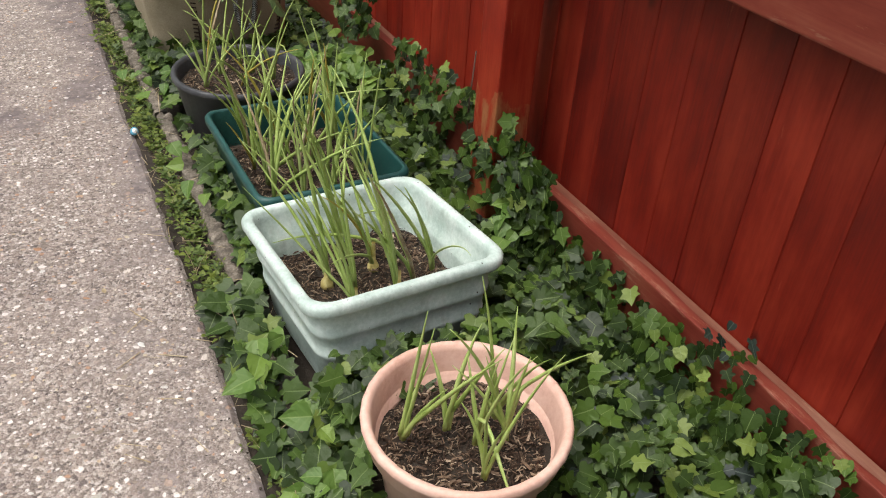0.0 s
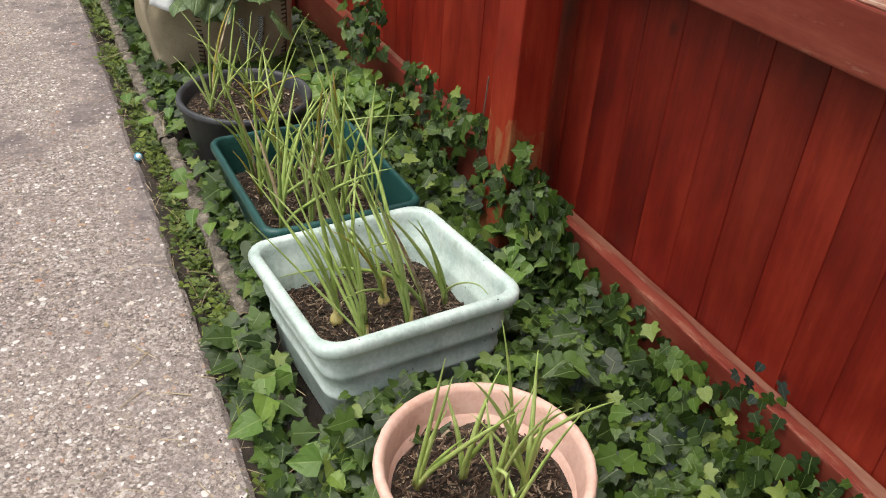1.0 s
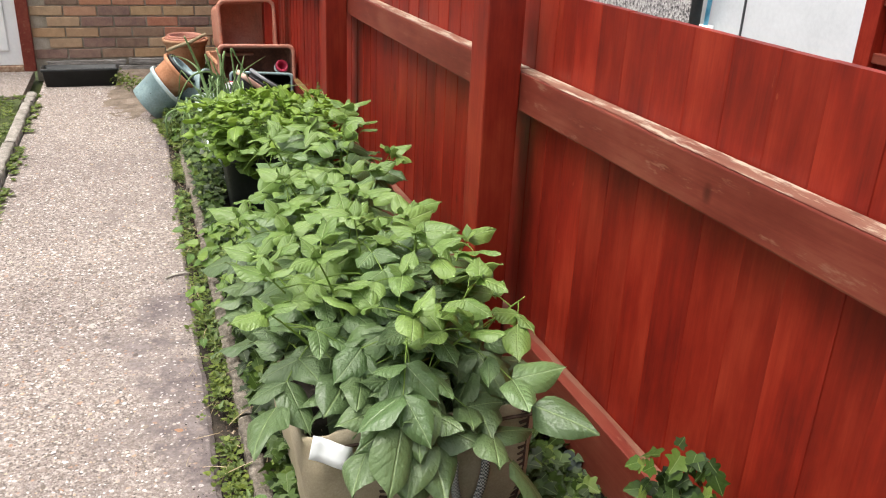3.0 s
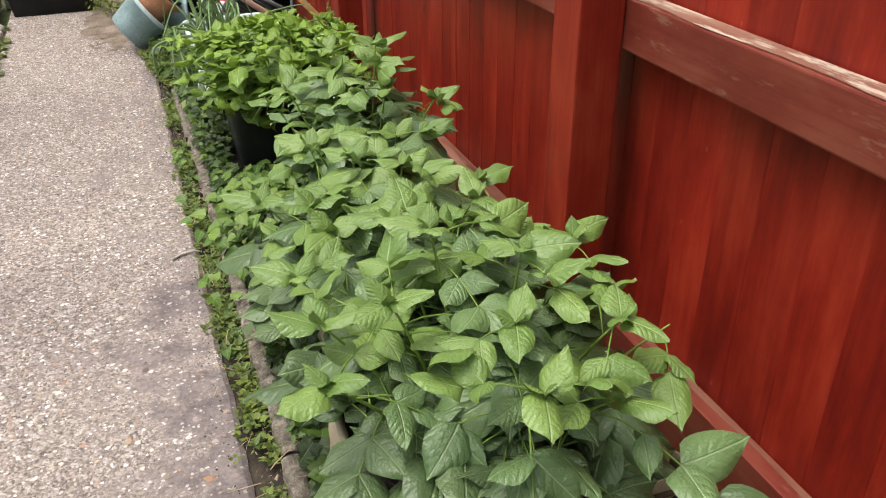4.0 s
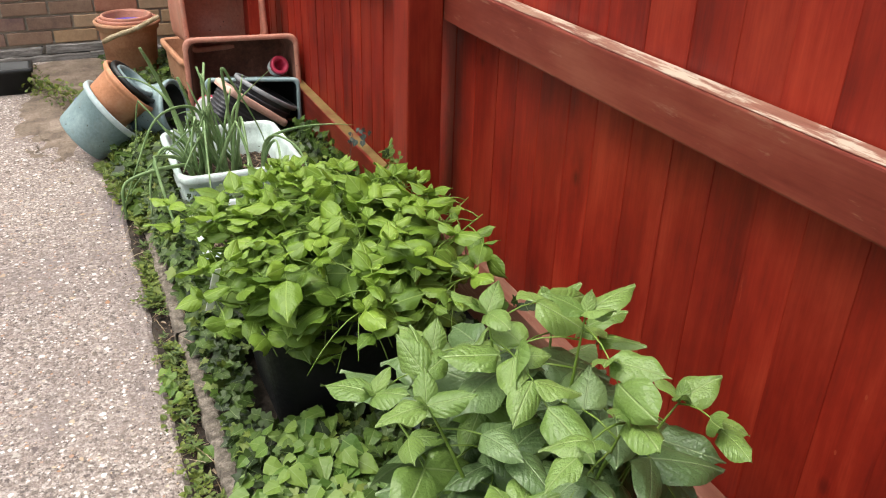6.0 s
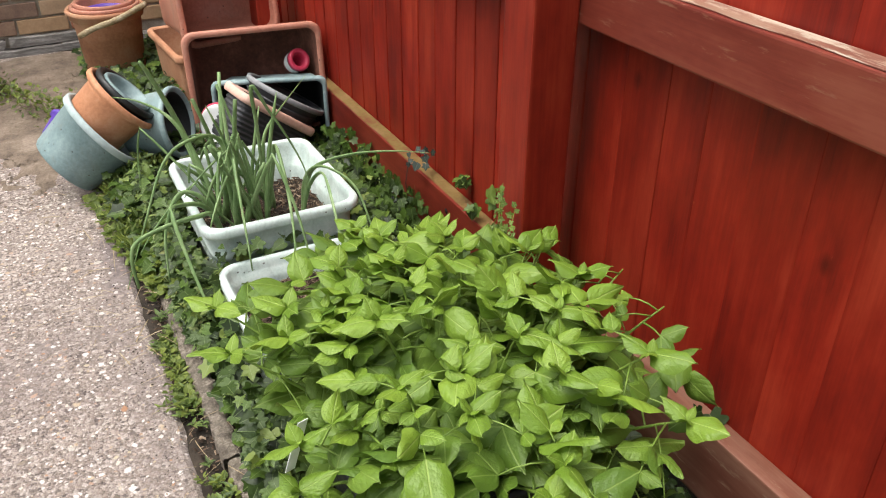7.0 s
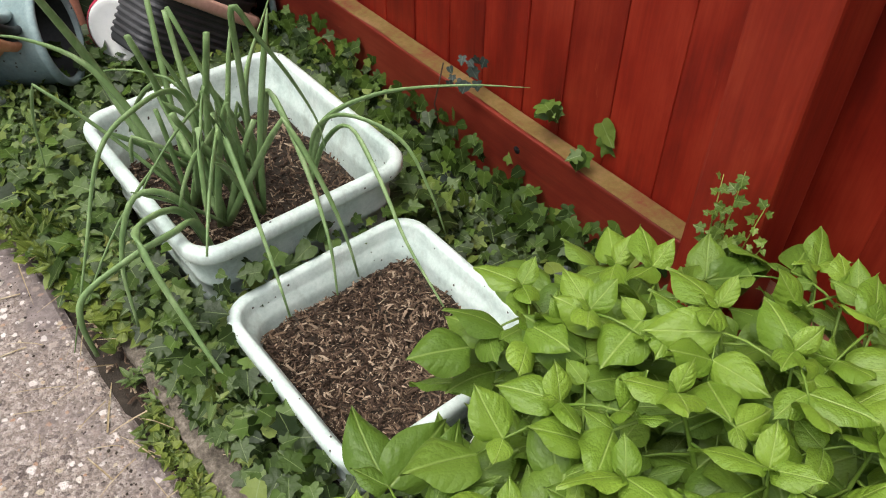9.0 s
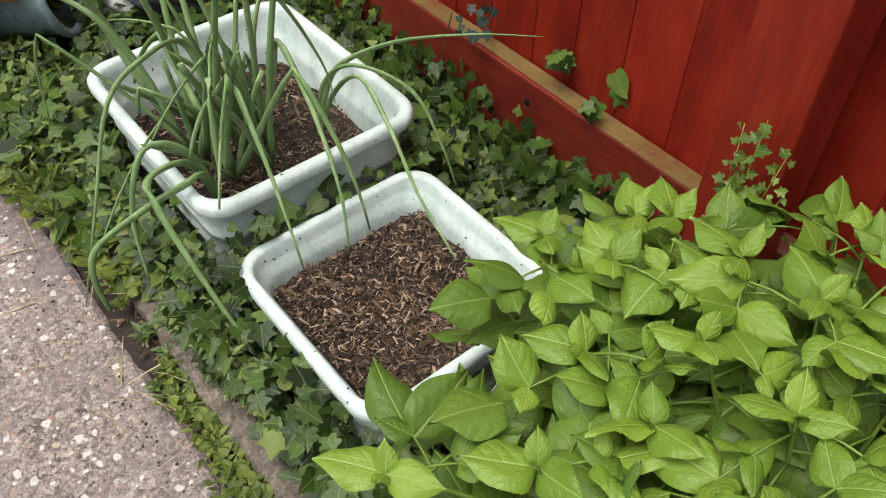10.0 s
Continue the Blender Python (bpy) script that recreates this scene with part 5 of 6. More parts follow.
bent_onion((0.59, 6.5, 0.14), "overgrown onion plant with a long leaf arching over the ivy",
           (0.0062, 0.2, (0.59, 6.5, 0.3), (0.57, 6.5, 0.385), (0.5, 6.46, 0.41), (0.43, 6.45, 0.37), (0.36, 6.42, 0.24), (0.29, 6.4, 0.09)),
           (0.007, 0.85, (0.6, 6.47, 0.35), (0.61, 6.43, 0.5)),
           (0.007, 0.9, (0.57, 6.46, 0.3), (0.535, 6.43, 0.4)),
           (0.0065, 0.8, (0.6, 6.53, 0.35), (0.605, 6.56, 0.48)))
bent_onion((0.56, 6.57, 0.14), "stout onion plant with leaves leaning out of the planter",
           (0.0095, 0.6, (0.53, 6.62, 0.28), (0.507, 6.66, 0.38), (0.465, 6.64, 0.5), (0.44, 6.62, 0.56)),
           (0.0065, 0.2, (0.53, 6.6, 0.3), (0.49, 6.63, 0.4), (0.43, 6.68, 0.44), (0.37, 6.72, 0.45)))
bent_onion((0.54, 6.42, 0.14), "stout onion plant with snapped leaves propped on the rim",
           (0.0078, 0.6, (0.51, 6.38, 0.245), (0.47, 6.36, 0.262), (0.4, 6.35, 0.26), (0.33, 6.345, 0.24), (0.31, 6.34, 0.2), (0.312, 6.345, 0.12)),
           (0.0075, 0.5, (0.5, 6.4, 0.26), (0.43, 6.36, 0.3), (0.41, 6.3, 0.31), (0.42, 6.24, 0.22), (0.44, 6.16, 0.1)),
           (0.0068, 0.4, (0.51, 6.42, 0.26), (0.45, 6.42, 0.3), (0.4, 6.4, 0.22), (0.385, 6.38, 0.1)))


# ---- spare pots and boxes by the wall ----
def crate(name, place, hx, hy, depth, material, label, turn, r=0.04, lip=0.016, inside=None, category="planter", rim_mat=None, ribs=0):
    """An empty rectangular tub; its open side is its local top."""
    e = thing(name, place, label, category, "", turn)
    t = lip
    rings = [(hx * 0.8, hy * 0.8, r, 0.0), (hx * 0.82, hy * 0.82, r, 0.006), (hx - t, hy - t, r, depth - 0.032), (hx - t, hy - t, r, depth - 0.03), (hx - 0.002, hy - 0.002, r, depth - 0.028), (hx, hy, r, depth - 0.02),
             (hx, hy, r, depth - 0.006), (hx - 0.004, hy - 0.004, r, depth), (hx - t, hy - t, r * 0.9, depth), (hx - t * 1.3, hy - t * 1.3, r * 0.8, depth - 0.006)]
    inner = [(hx - t * 1.3, hy - t * 1.3, r * 0.8, depth - 0.006), (hx * 0.82 - t * 0.3, hy * 0.82 - t * 0.3, r * 0.8, 0.014)]
    if rim_mat:
        part("box_wall", loft(rings[:4], 5), material, e)
        part("rim", loft(rings[3:], 5, cap_low=False), rim_mat, e, "contrasting rim")
    else:
        part("box_wall", loft(rings, 5), material, e)
    for k in range(ribs):
        z = depth * (0.1 + 0.72 * k / ribs)
        qx, qy = (h * 0.82 + (h * 0.18 - t) * z / (depth - 0.032) for h in (hx, hy))
        part("rib", loft([(qx - 0.001, qy - 0.001, r, z), (qx + 0.003, qy + 0.003, r, z + 0.002), (qx + 0.003, qy + 0.003, r, z + 0.007), (qx, qy, r, z + 0.011)], 5, cap_low=False), material, e)
    part("inner_wall", loft(inner, 5, cap_low=False, cap_high=True), inside or material, e)
    return e


# this trough's inner wall has its shadow put into the colour
crate("planter", (0.915, 7.53, 0.185), 0.232, 0.185, 0.24, M_TERRA, "terracotta plastic trough planter lying on its side", (82, 0, -7), inside=M_TERRA_SHADE)
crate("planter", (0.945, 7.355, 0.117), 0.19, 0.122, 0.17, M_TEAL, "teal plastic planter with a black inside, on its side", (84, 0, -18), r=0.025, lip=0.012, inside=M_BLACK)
crate("planter", (0.83, 7.845, 0.43), 0.185, 0.172, 0.3, M_TERRA, "salmon plastic box tipped on its side on other planters", (83, 0, 9), r=0.05)
crate("planter", (0.82, 7.83, 0.0), 0.16, 0.22, 0.245, M_TERRA_OLD, "cracked terracotta trough standing against the fence", (0, 0, 4), r=0.03)
crate("planter", (0.78, 7.13, 0.055), 0.15, 0.085, 0.17, M_CHAR, "charcoal ribbed planter with a peach rim leaning in a teal box", (0, 38, 8), r=0.03, inside=M_BLACK, rim_mat=M_PEACH, ribs=8)
ribbed = round_pot("plant_pot", (0.87, 7.2, 0.075), 0.135, 0.15, M_CHAR, "grey ribbed plastic pot with a pale rim lying tilted among planters", (0, 34, 6), soil=0, base=0.78, clear=False, group="spare pots")
part("rim", loft([(0.1355, 0.1355, 0.1355, 0.134), (0.14, 0.14, 0.14, 0.136), (0.14, 0.14, 0.14, 0.15), (0.136, 0.136, 0.136, 0.153), (0.128, 0.128, 0.128, 0.15)], 8, cap_low=False), M_GREYRIM, ribbed, "pale grey rim")
for k in range(4):
    q = 0.135 * (0.78 + 0.2 * (0.2 + 0.18 * k)) + 0.0015
    part("rib", loft([(q - 0.002, q - 0.002, q, 0.03 + 0.026 * k), (q + 0.0015, q + 0.0015, q, 0.034 + 0.026 * k), (q - 0.001, q - 0.001, q, 0.038 + 0.026 * k)], 8, cap_low=False), M_CHAR, ribbed)
M_PINK = worn("pink_red_plastic", (0.35, 0.02, 0.05), (0.5, 0.035, 0.08), (0.6, 0.08, 0.14), 9, 90, 0.4, 0.1)
red = round_pot("plant_pot", (1.03, 7.37, 0.24), 0.04, 0.07, M_PINK, "small red pot with a white label inside a planter", (60, 20, 0), soil=0, base=0.8, clear=False)
part("label", loft([(0.0365, 0.0365, 0.0365, 0.015), (0.0395, 0.0395, 0.0395, 0.05)], 8, cap_low=False), M_WHITE, red, "white paper label")
lid = thing("lid", (0.7, 7.15, 0.15), "white plastic lid with a pink edge leaning on a planter", "lid")
lid.matrix_world = Matrix.Translation((0.715, 7.19, 0.13)) @ Vector((-0.75, -0.6, 0.25)).to_track_quat("Z", "Y").to_matrix().to_4x4()
part("lid_face", loft([(0.07, 0.07, 0.07, 0.0), (0.073, 0.073, 0.073, 0.012), (0.065, 0.065, 0.065, 0.016), (0.056, 0.056, 0.056, 0.012)], 8, cap_high=True), M_WHITE, lid)
part("lid_edge", loft([(0.073, 0.073, 0.073, -0.004), (0.079, 0.079, 0.079, 0.0), (0.079, 0.079, 0.079, 0.008), (0.0735, 0.0735, 0.0735, 0.013)], 8, cap_low=False), M_PINK, lid, "pink edge")
AX = (0.79, -0.06, 0.6, 1)
tub = round_pot("bucket", (0.23, 7.21, 0.085), 0.138, 0.175, M_TEAL, "weathered teal plastic tub tipped over, holding other pots", AX, soil=0, base=0.76, category="tub", clear=False)
part("rim", loft([(0.1385, 0.1385, 0.1385, 0.155), (0.143, 0.143, 0.143, 0.157), (0.143, 0.143, 0.143, 0.174), (0.139, 0.139, 0.139, 0.177), (0.132, 0.132, 0.132, 0.176)], 8, cap_low=False), M_TEAL_PALE, tub, "pale worn rim")
round_pot("plant_pot", (0.32, 7.2, 0.185), 0.124, 0.155, M_CLAY, "tipped terracotta pot nested in a teal tub", (0.77, -0.08, 0.63, 1), soil=0, base=0.74, band=0.025, clear=False)
round_pot("plant_pot", (0.393, 7.19, 0.243), 0.106, 0.085, M_BLACK, "black plastic pot nested in a terracotta pot", (0.74, -0.1, 0.66, 1), soil=0, base=0.75, clear=False, group="spare pots")
round_pot("plant_pot", (0.422, 7.185, 0.27), 0.08, 0.05, M_TEAL, "small teal plastic pot nested in a black pot", (0.7, -0.1, 0.7, 1), soil=0, base=0.75, clear=False, group="spare pots")
lying = round_pot("plant_pot", (0.455, 7.26, 0.15), 0.115, 0.16, M_TEAL, "teal plastic pot lying with its dark mouth open", (0.8, -0.5, 0.15, 1), soil=0, base=0.8, clear=False)
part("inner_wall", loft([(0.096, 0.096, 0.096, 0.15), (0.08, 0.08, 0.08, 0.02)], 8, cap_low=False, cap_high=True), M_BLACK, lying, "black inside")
M_PURPLE = worn("purple_plastic", (0.05, 0.025, 0.2), (0.1, 0.05, 0.34), (0.16, 0.09, 0.42), 9, 90, 0.4, 0.1)
round_pot("plant_pot", (0.215, 7.55, 0.05), 0.05, 0.09, M_PURPLE, "small purple plastic pot behind a tipped tub", (0, 60, 40), soil=0, clear=False)
for k, (rr, h) in enumerate(((0.155, 0.3), (0.136, 0.306), (0.12, 0.312))):
    round_pot("plant_pot", (0.53, 8.24, 0.0 + 0.006 * k), rr, h, M_TERRA if k else M_TERRA_OLD, "round terracotta pot in a nested stack by the wall", soil=0, base=0.72, band=0.04, clear=False, group="stack of round pots")
round_pot("plant_pot", (0.53, 8.24, 0.2), 0.085, 0.09, M_PURPLE, "purple plastic pot inside a stack of terracotta pots", soil=0, clear=False)
pts = [(0.4 + 0.03 * k, 8.02 - 0.02 * k, 0.25 + 0.016 * k + 0.004 * math.sin(k)) for k in range(9)]
v, f = tube(pts, [0.011, 0.012, 0.0105, 0.012, 0.011, 0.0115, 0.0105, 0.011, 0.01], 7)
tagged(new("cane", mesh_of("cane", v, f, M_DRY)), "short pale wooden stick lying across the pots", "stick")
t = thing("trough", (-0.16, 8.23, 0.0), "black plastic window-box trough standing empty on the path", "planter")
part("trough_wall", loft([(0.22, 0.062, 0.015, 0.0), (0.232, 0.072, 0.015, 0.1), (0.24, 0.08, 0.015, 0.102), (0.24, 0.08, 0.015, 0.12), (0.225, 0.066, 0.012, 0.12), (0.215, 0.056, 0.012, 0.02)], 3, cap_high=True), M_BLACK, t)

# scuffs, handle and marks on the near boxes
part("handle", loft([(0.06, 0.006, 0.004, 0), (0.058, 0.0055, 0.004, 0.012)], 3, cap_high=True), M_CHAR, bpy.data.objects["planter.002"], "moulded grip").matrix_local = pose(0.06, -0.178, 0.24)

# ---- neighbour's side ----
M_DASH, _p = blank("pebbledash", 0.95, 0.2)
_v = node(M_DASH, "ShaderNodeTexVoronoi", Scale=70)
link(M_DASH, coords(M_DASH), _v.inputs["Vector"])
_c = node(M_DASH, "ShaderNodeSeparateColor")
link(M_DASH, _v.outputs["Color"], _c.inputs[0])
link(M_DASH, ramp(M_DASH, _c.outputs[0], ((0.0, (0.12, 0.11, 0.11)), (0.4, (0.36, 0.34, 0.33)), (0.8, (0.6, 0.58, 0.56)))), _p.inputs["Base Color"])
bumped(M_DASH, _p, _v.outputs["Distance"], 0.8, 0.01)
M_CREAM = worn("cream_render", (0.55, 0.5, 0.38), (0.64, 0.59, 0.47), (0.7, 0.66, 0.55), 3, 60, 0.85, 0.2)
M_GREENP = worn("dark_green_paint", (0.01, 0.08, 0.04), (0.015, 0.12, 0.06), (0.03, 0.17, 0.09), 4, 60, 0.4, 0.05)
M_BLUE = worn("blue_hose", (0.06, 0.25, 0.4), (0.1, 0.38, 0.55), (0.2, 0.5, 0.65), 20, 90, 0.4, 0.05)
M_ROOF = worn("grey_roof_felt", (0.05, 0.05, 0.05), (0.09, 0.09, 0.09), (0.14, 0.14, 0.14), 6, 90, 0.9, 0.3)
house = thing("neighbour_house", (3.5, 0, 0), "neighbour's low house with pebbledash and white panelled walls", "house")
part("wall", box(bmesh.new(), (0.0, 6.62, -0.05), (0.6, 13.0, 2.6), 0.01), M_DASH, house, "grey pebbledash wall")
part("wall", box(bmesh.new(), (0.03, 5.3, -0.05), (0.09, 6.62, 2.6), 0.01), M_OFFWHITE, house, "smooth white wall")
part("panel_joint", box(bmesh.new(), (0.022, 6.2, 0.0), (0.034, 6.212, 2.6)), M_CHAR, house)
part("roof", box(bmesh.new(), (-0.25, 6.4, 2.6), (0.8, 13.2, 2.72), 0.02), M_ROOF, house)
v, f = tube([(-0.05, 6.55, z) for z in (-0.05, 0.5, 1.2, 2.0, 2.6)], [0.036] * 5, 10)
part("downpipe", mesh_of("downpipe", v, f, M_BLACK), None, house, "black plastic downpipe")
v, f = tube([(-0.04, 6.44, z) for z in (0.0, 0.3, 0.62)], [0.045] * 3, 10)
part("waste_pipe", mesh_of("waste_pipe", v, f, M_WHITE), None, house, "short white pipe")
v, f = tube([(-0.04, 6.45, 0.6), (-0.05, 6.43, 0.8), (-0.05, 6.46, 1.0), (-0.04, 6.5, 1.3), (-0.03, 6.5, 1.7)], [0.014] * 5, 7)
part("hose", mesh_of("hose", v, f, M_BLUE), None, house, "pale blue hose")
far = thing("far_fence", (3.0, 0, 0), "neighbour's red fence panels with a capping rail", "fence")
for y0, y1 in ((2.9, 4.72), (1.0, 2.82), (-0.9, 0.92)):
    part("post", box(bmesh.new(), (-0.05, y1 + 0.0, -0.05), (0.05, y1 + 0.08, 1.03), 0.006), M_RED, far)
    part("panel", box(bmesh.new(), (0.0, y0, 0.03), (0.018, y1, 0.94), 0.003), M_RED, far)
    part("cap_rail", box(bmesh.new(), (-0.04, y0, 0.94), (0.04, y1, 0.975), 0.005), M_RAIL, far)
    part("rail", box(bmesh.new(), (-0.035, y0, 0.72), (-0.001, y1, 0.76), 0.004), M_RAIL, far)
shed = thing("cream_house", (7.0, 0, 0), "cream rendered house far behind with a dark green door", "house")
part("wall", box(bmesh.new(), (0, 4.0, -0.05), (4, 12.5, 3.0), 0.01), M_CREAM, shed)
part("door", box(bmesh.new(), (-0.03, 7.2, 0.0), (-0.001, 8.45, 2.05), 0.01), M_GREENP, shed, "dark green door")
part("roof", box(bmesh.new(), (-0.3, 3.8, 3.0), (4.2, 12.7, 3.15), 0.02), M_ROOF, shed)
v, f = tube([(-0.06, 9.0, z) for z in (0, 1, 2, 3)], [0.04] * 4, 8)
part("downpipe", mesh_of("downpipe", v, f, M_BLACK), None, shed)

# ---- ivy, weeds and litter ----
# trodden soil by the wall, thinning out over the concrete
V, F, n = [], [], 44
for j in range(n + 1):
    for i in range(n + 1):
        x, y = -0.1 + 0.62 * i / n, 7.05 + 1.6 * j / n
        reach = min(1.0, (x + 0.06) * 5) * min(1.0, (y - 7.1) * 2.2)
        h = 0.016 * reach + 0.012 * noise.noise(Vector((x * 5, y * 4, 2))) + 0.007 * noise.noise(Vector((x * 15, y * 15, 6)))
        V.append((x, y, h - 0.006 - 0.05 * max(0.0, 0.25 - reach)))
for j in range(n):
    for i in range(n):
        a = j * (n + 1) + i
        F.append((a, a + 1, a + n + 2, a + n + 1))
tagged(new("spilled_soil", mesh_of("spilled_soil", V, F, M_DIRT)), "trodden brown soil spread over the path by the wall", "soil", kind="structure")
rnd = random.Random(12)
ivy = ivy_frames(rnd, 7000, 0.3, 4.0, 0.41, 1.085, 0.037, -0.6, 0.1) + ivy_frames(rnd, 13000, 4.0, 8.45, 0.4, 1.085, 0.029, -0.7, 0.085)
ivy += ivy_frames(rnd, 420, 0.9, 2.1, 0.3, 0.42, 0.042, -0.5, 0.05) + ivy_frames(rnd, 420, 6.55, 7.3, 0.34, 0.42, 0.04, -0.6, 0.05) + ivy_frames(rnd, 200, 2.1, 5.6, 0.405, 0.425, 0.035, 0.0, 0.05) + ivy_frames(rnd, 260, 5.6, 6.5, 0.392, 0.42, 0.03, 0.0, 0.06)

# taller growth pressed against the planters
for x0, x1, y0, y1, n, lift in ((0.42, 0.95, 6.27, 6.34, 170, 0.17), (0.86, 1.0, 5.95, 6.9, 220, 0.14), (0.395, 0.49, 5.6, 6.9, 560, 0.15), (0.42, 0.9, 6.74, 6.95, 200, 0.14), (0.42, 0.85, 1.58, 1.74, 340, 0.16), (0.415, 0.46, 1.6, 2.7, 150, 0.12), (0.8, 0.95, 1.6, 2.7, 220, 0.13), (0.46, 0.9, 3.02, 3.36, 200, 0.1), (0.5, 0.85, 5.05, 5.25, 120, 0.07)):
    ivy += ivy_frames(rnd, int(n * 1.3), y0, y1, x0, x1, 0.04 if y0 < 4 else 0.028, -2, lift)


def climb(y, z, n, ry=0.09, rz=0.08, x=1.06, size=0.036):
    """A tuft of ivy that climbs the fence."""
    out = []
    for k in range(n):
        a = rnd.uniform(0, 6.28)
        q = math.sqrt(rnd.random())
        up = (-0.9 + rnd.gauss(0, 0.35), rnd.gauss(-0.35, 0.45), 0.45 + rnd.gauss(0, 0.35))
        h = (rnd.gauss(0, 0.4), rnd.gauss(0, 0.8), -1)
        out.append((rnd.randrange(12), frame_of((x + rnd.uniform(-0.045, 0.03), y + ry * q * math.cos(a), z + rz * q * math.sin(a)), up, h, size * rnd.uniform(0.6, 1.2))))
    return out


tufts = climb(2.0, 0.2, 80, 0.08, 0.12, 1.03) + climb(2.1, 0.2, 130, 0.15, 0.11, 1.01) + climb(2.45, 0.26, 50, 0.11, 0.07, 1.05) + climb(2.71, 0.25, 40, 0.08, 0.06, 1.05) + climb(3.08, 0.3, 95, 0.12, 0.1, 1.03)
tufts += climb(1.17, 0.18, 18, 0.09, 0.03, 1.075, 0.026) + climb(1.38, 0.21, 9, 0.05, 0.03, 1.075, 0.026) + climb(2.11, 0.3, 36, 0.1, 0.08, 1.02, 0.034) + climb(2.31, 0.28, 24, 0.06, 0.08, 1.05, 0.034) + climb(6.245, 0.262, 5, 0.022, 0.024, 1.105, 0.042) + climb(6.15, 0.258, 5, 0.022, 0.024, 1.108, 0.042) + climb(5.36, 0.21, 3, 0.02, 0.02, 1.09, 0.04)
for y, n, top in ((0.95, 70, 0.11), (1.1, 70, 0.12), (1.25, 70, 0.12), (1.4, 70, 0.12), (1.55, 60, 0.11), (1.75, 70, 0.11), (1.95, 80, 0.14), (2.6, 60, 0.12), (2.85, 60, 0.12)):
    tufts += climb(y, top, n, 0.13, 0.07, 1.06, 0.034)
for k in range(10):
    tufts += climb(5.95 + 0.12 * k, 0.095 + 0.02 * math.sin(k * 1.9), 34, 0.1, 0.05, 1.06, 0.031)
tagged(scatter("ivy", IVY, ivy + tufts, M_IVY, None, True), "dense dark green ivy covering the bed and climbing the fence", "ivy", kind="stuff")
old_ivy = ivy_frames(rnd, 300, 0.4, 8.3, 0.75, 1.08, 0.038, -0.2, 0.1) + climb(1.36, 0.26, 5, 0.05, 0.03, 1.05, 0.03) + climb(6.43, 0.26, 12, 0.028, 0.028, 1.095, 0.021)
tagged(scatter("old_ivy", IVY, old_ivy, M_IVY_OLD, None, True), "dull grey-green old ivy leaves along the fence", "ivy", kind="stuff")


def near_pots(x, y):
    return any(abs(x - px) < hx and abs(y - py) < hy for px, py, hx, hy in POTS)


weeds = []
for k in range(2000):
    y = rnd.uniform(0.9, 7.3)
    x = 0.318 + 0.004 * y + rnd.gauss(0, 0.02)
    if noise.noise(Vector((x * 6, y * 2.7, 4))) + 0.5 * noise.noise(Vector((x * 20, y * 13, 8))) < (-0.2 if y < 5.8 else 0.14):
        continue
    n = rnd.randint(3, 6)
    s = rnd.uniform(0.007, 0.02)
    z0 = rnd.uniform(0.0, 0.022)
    for j in range(n):
        a = j * 6.28 / n + rnd.uniform(-0.4, 0.4)
        lift = rnd.uniform(0.1, 0.9)
        up = (-math.cos(a) * lift, -math.sin(a) * lift, 1)
        out = s * 0.5
        weeds.append((rnd.choice((0, 1, 2, 3, 4, 5)), frame_of((x + out * math.cos(a), y + out * math.sin(a), z0), up, (math.cos(a), math.sin(a), lift), s * rnd.uniform(0.7, 1.2))))
for k in range(700):
    x, y = -0.5 - abs(rnd.gauss(0, 0.4)), rnd.uniform(4.5, 7.9)
    a = rnd.uniform(0, 6.28)
    for j in range(3):
        weeds.append((rnd.randrange(3), frame_of((x, y, 0.0), (-math.cos(a + j * 2) * 0.7, -math.sin(a + j * 2) * 0.7, 1), (math.cos(a + j * 2), math.sin(a + j * 2), 0.6), rnd.uniform(0.02, 0.045))))
for k in range(650):
    # weeds along the lawn's edging
    x, y = rnd.choice((-0.405, -0.49)) + rnd.gauss(0, 0.02), rnd.uniform(4.6, 7.9)
    if noise.noise(Vector((x * 5, y * 3, 1))) < -0.1:
        continue
    a = rnd.uniform(0, 6.28)
    for j in range(4):
        weeds.append((rnd.randrange(6), frame_of((x, y, 0.004), (-math.cos(a + j * 1.6) * 0.6, -math.sin(a + j * 1.6) * 0.6, 1), (math.cos(a + j * 1.6), math.sin(a + j * 1.6), 0.5), rnd.uniform(0.012, 0.03))))
for k in range(700):
    cx, cy = rnd.choice(((0.1, 8.12), (0.16, 8.0), (0.28, 7.75), (0.33, 7.62), (0.24, 7.88), (0.04, 8.3)))
    x, y = rnd.gauss(cx, 0.035), rnd.gauss(cy, 0.05)
    if not (0.0 < x < 0.6 and 7.4 < y < 8.55):
        continue
    a = rnd.uniform(0, 6.28)
    weeds.append((rnd.randrange(6), frame_of((x, y, 0.01 + rnd.uniform(0.0, 0.07)), (math.cos(a), math.sin(a), 0.9), (-math.cos(a) * 0.6, -math.sin(a) * 0.6, 0.8), rnd.uniform(0.01, 0.026))))
for k in range(900):
    x, y = 0.32 + 0.2 * rnd.random() ** 1.3, rnd.uniform(6.65, 7.3)
    a = rnd.uniform(0, 6.28)
    weeds.append((rnd.randrange(3), frame_of((x, y, rnd.uniform(0.0, 0.06) + 0.2 * max(0, x - 0.3)), (math.cos(a), math.sin(a), 0.5), (-math.cos(a) * 0.4, -math.sin(a) * 0.4, 1), rnd.uniform(0.015, 0.038))))
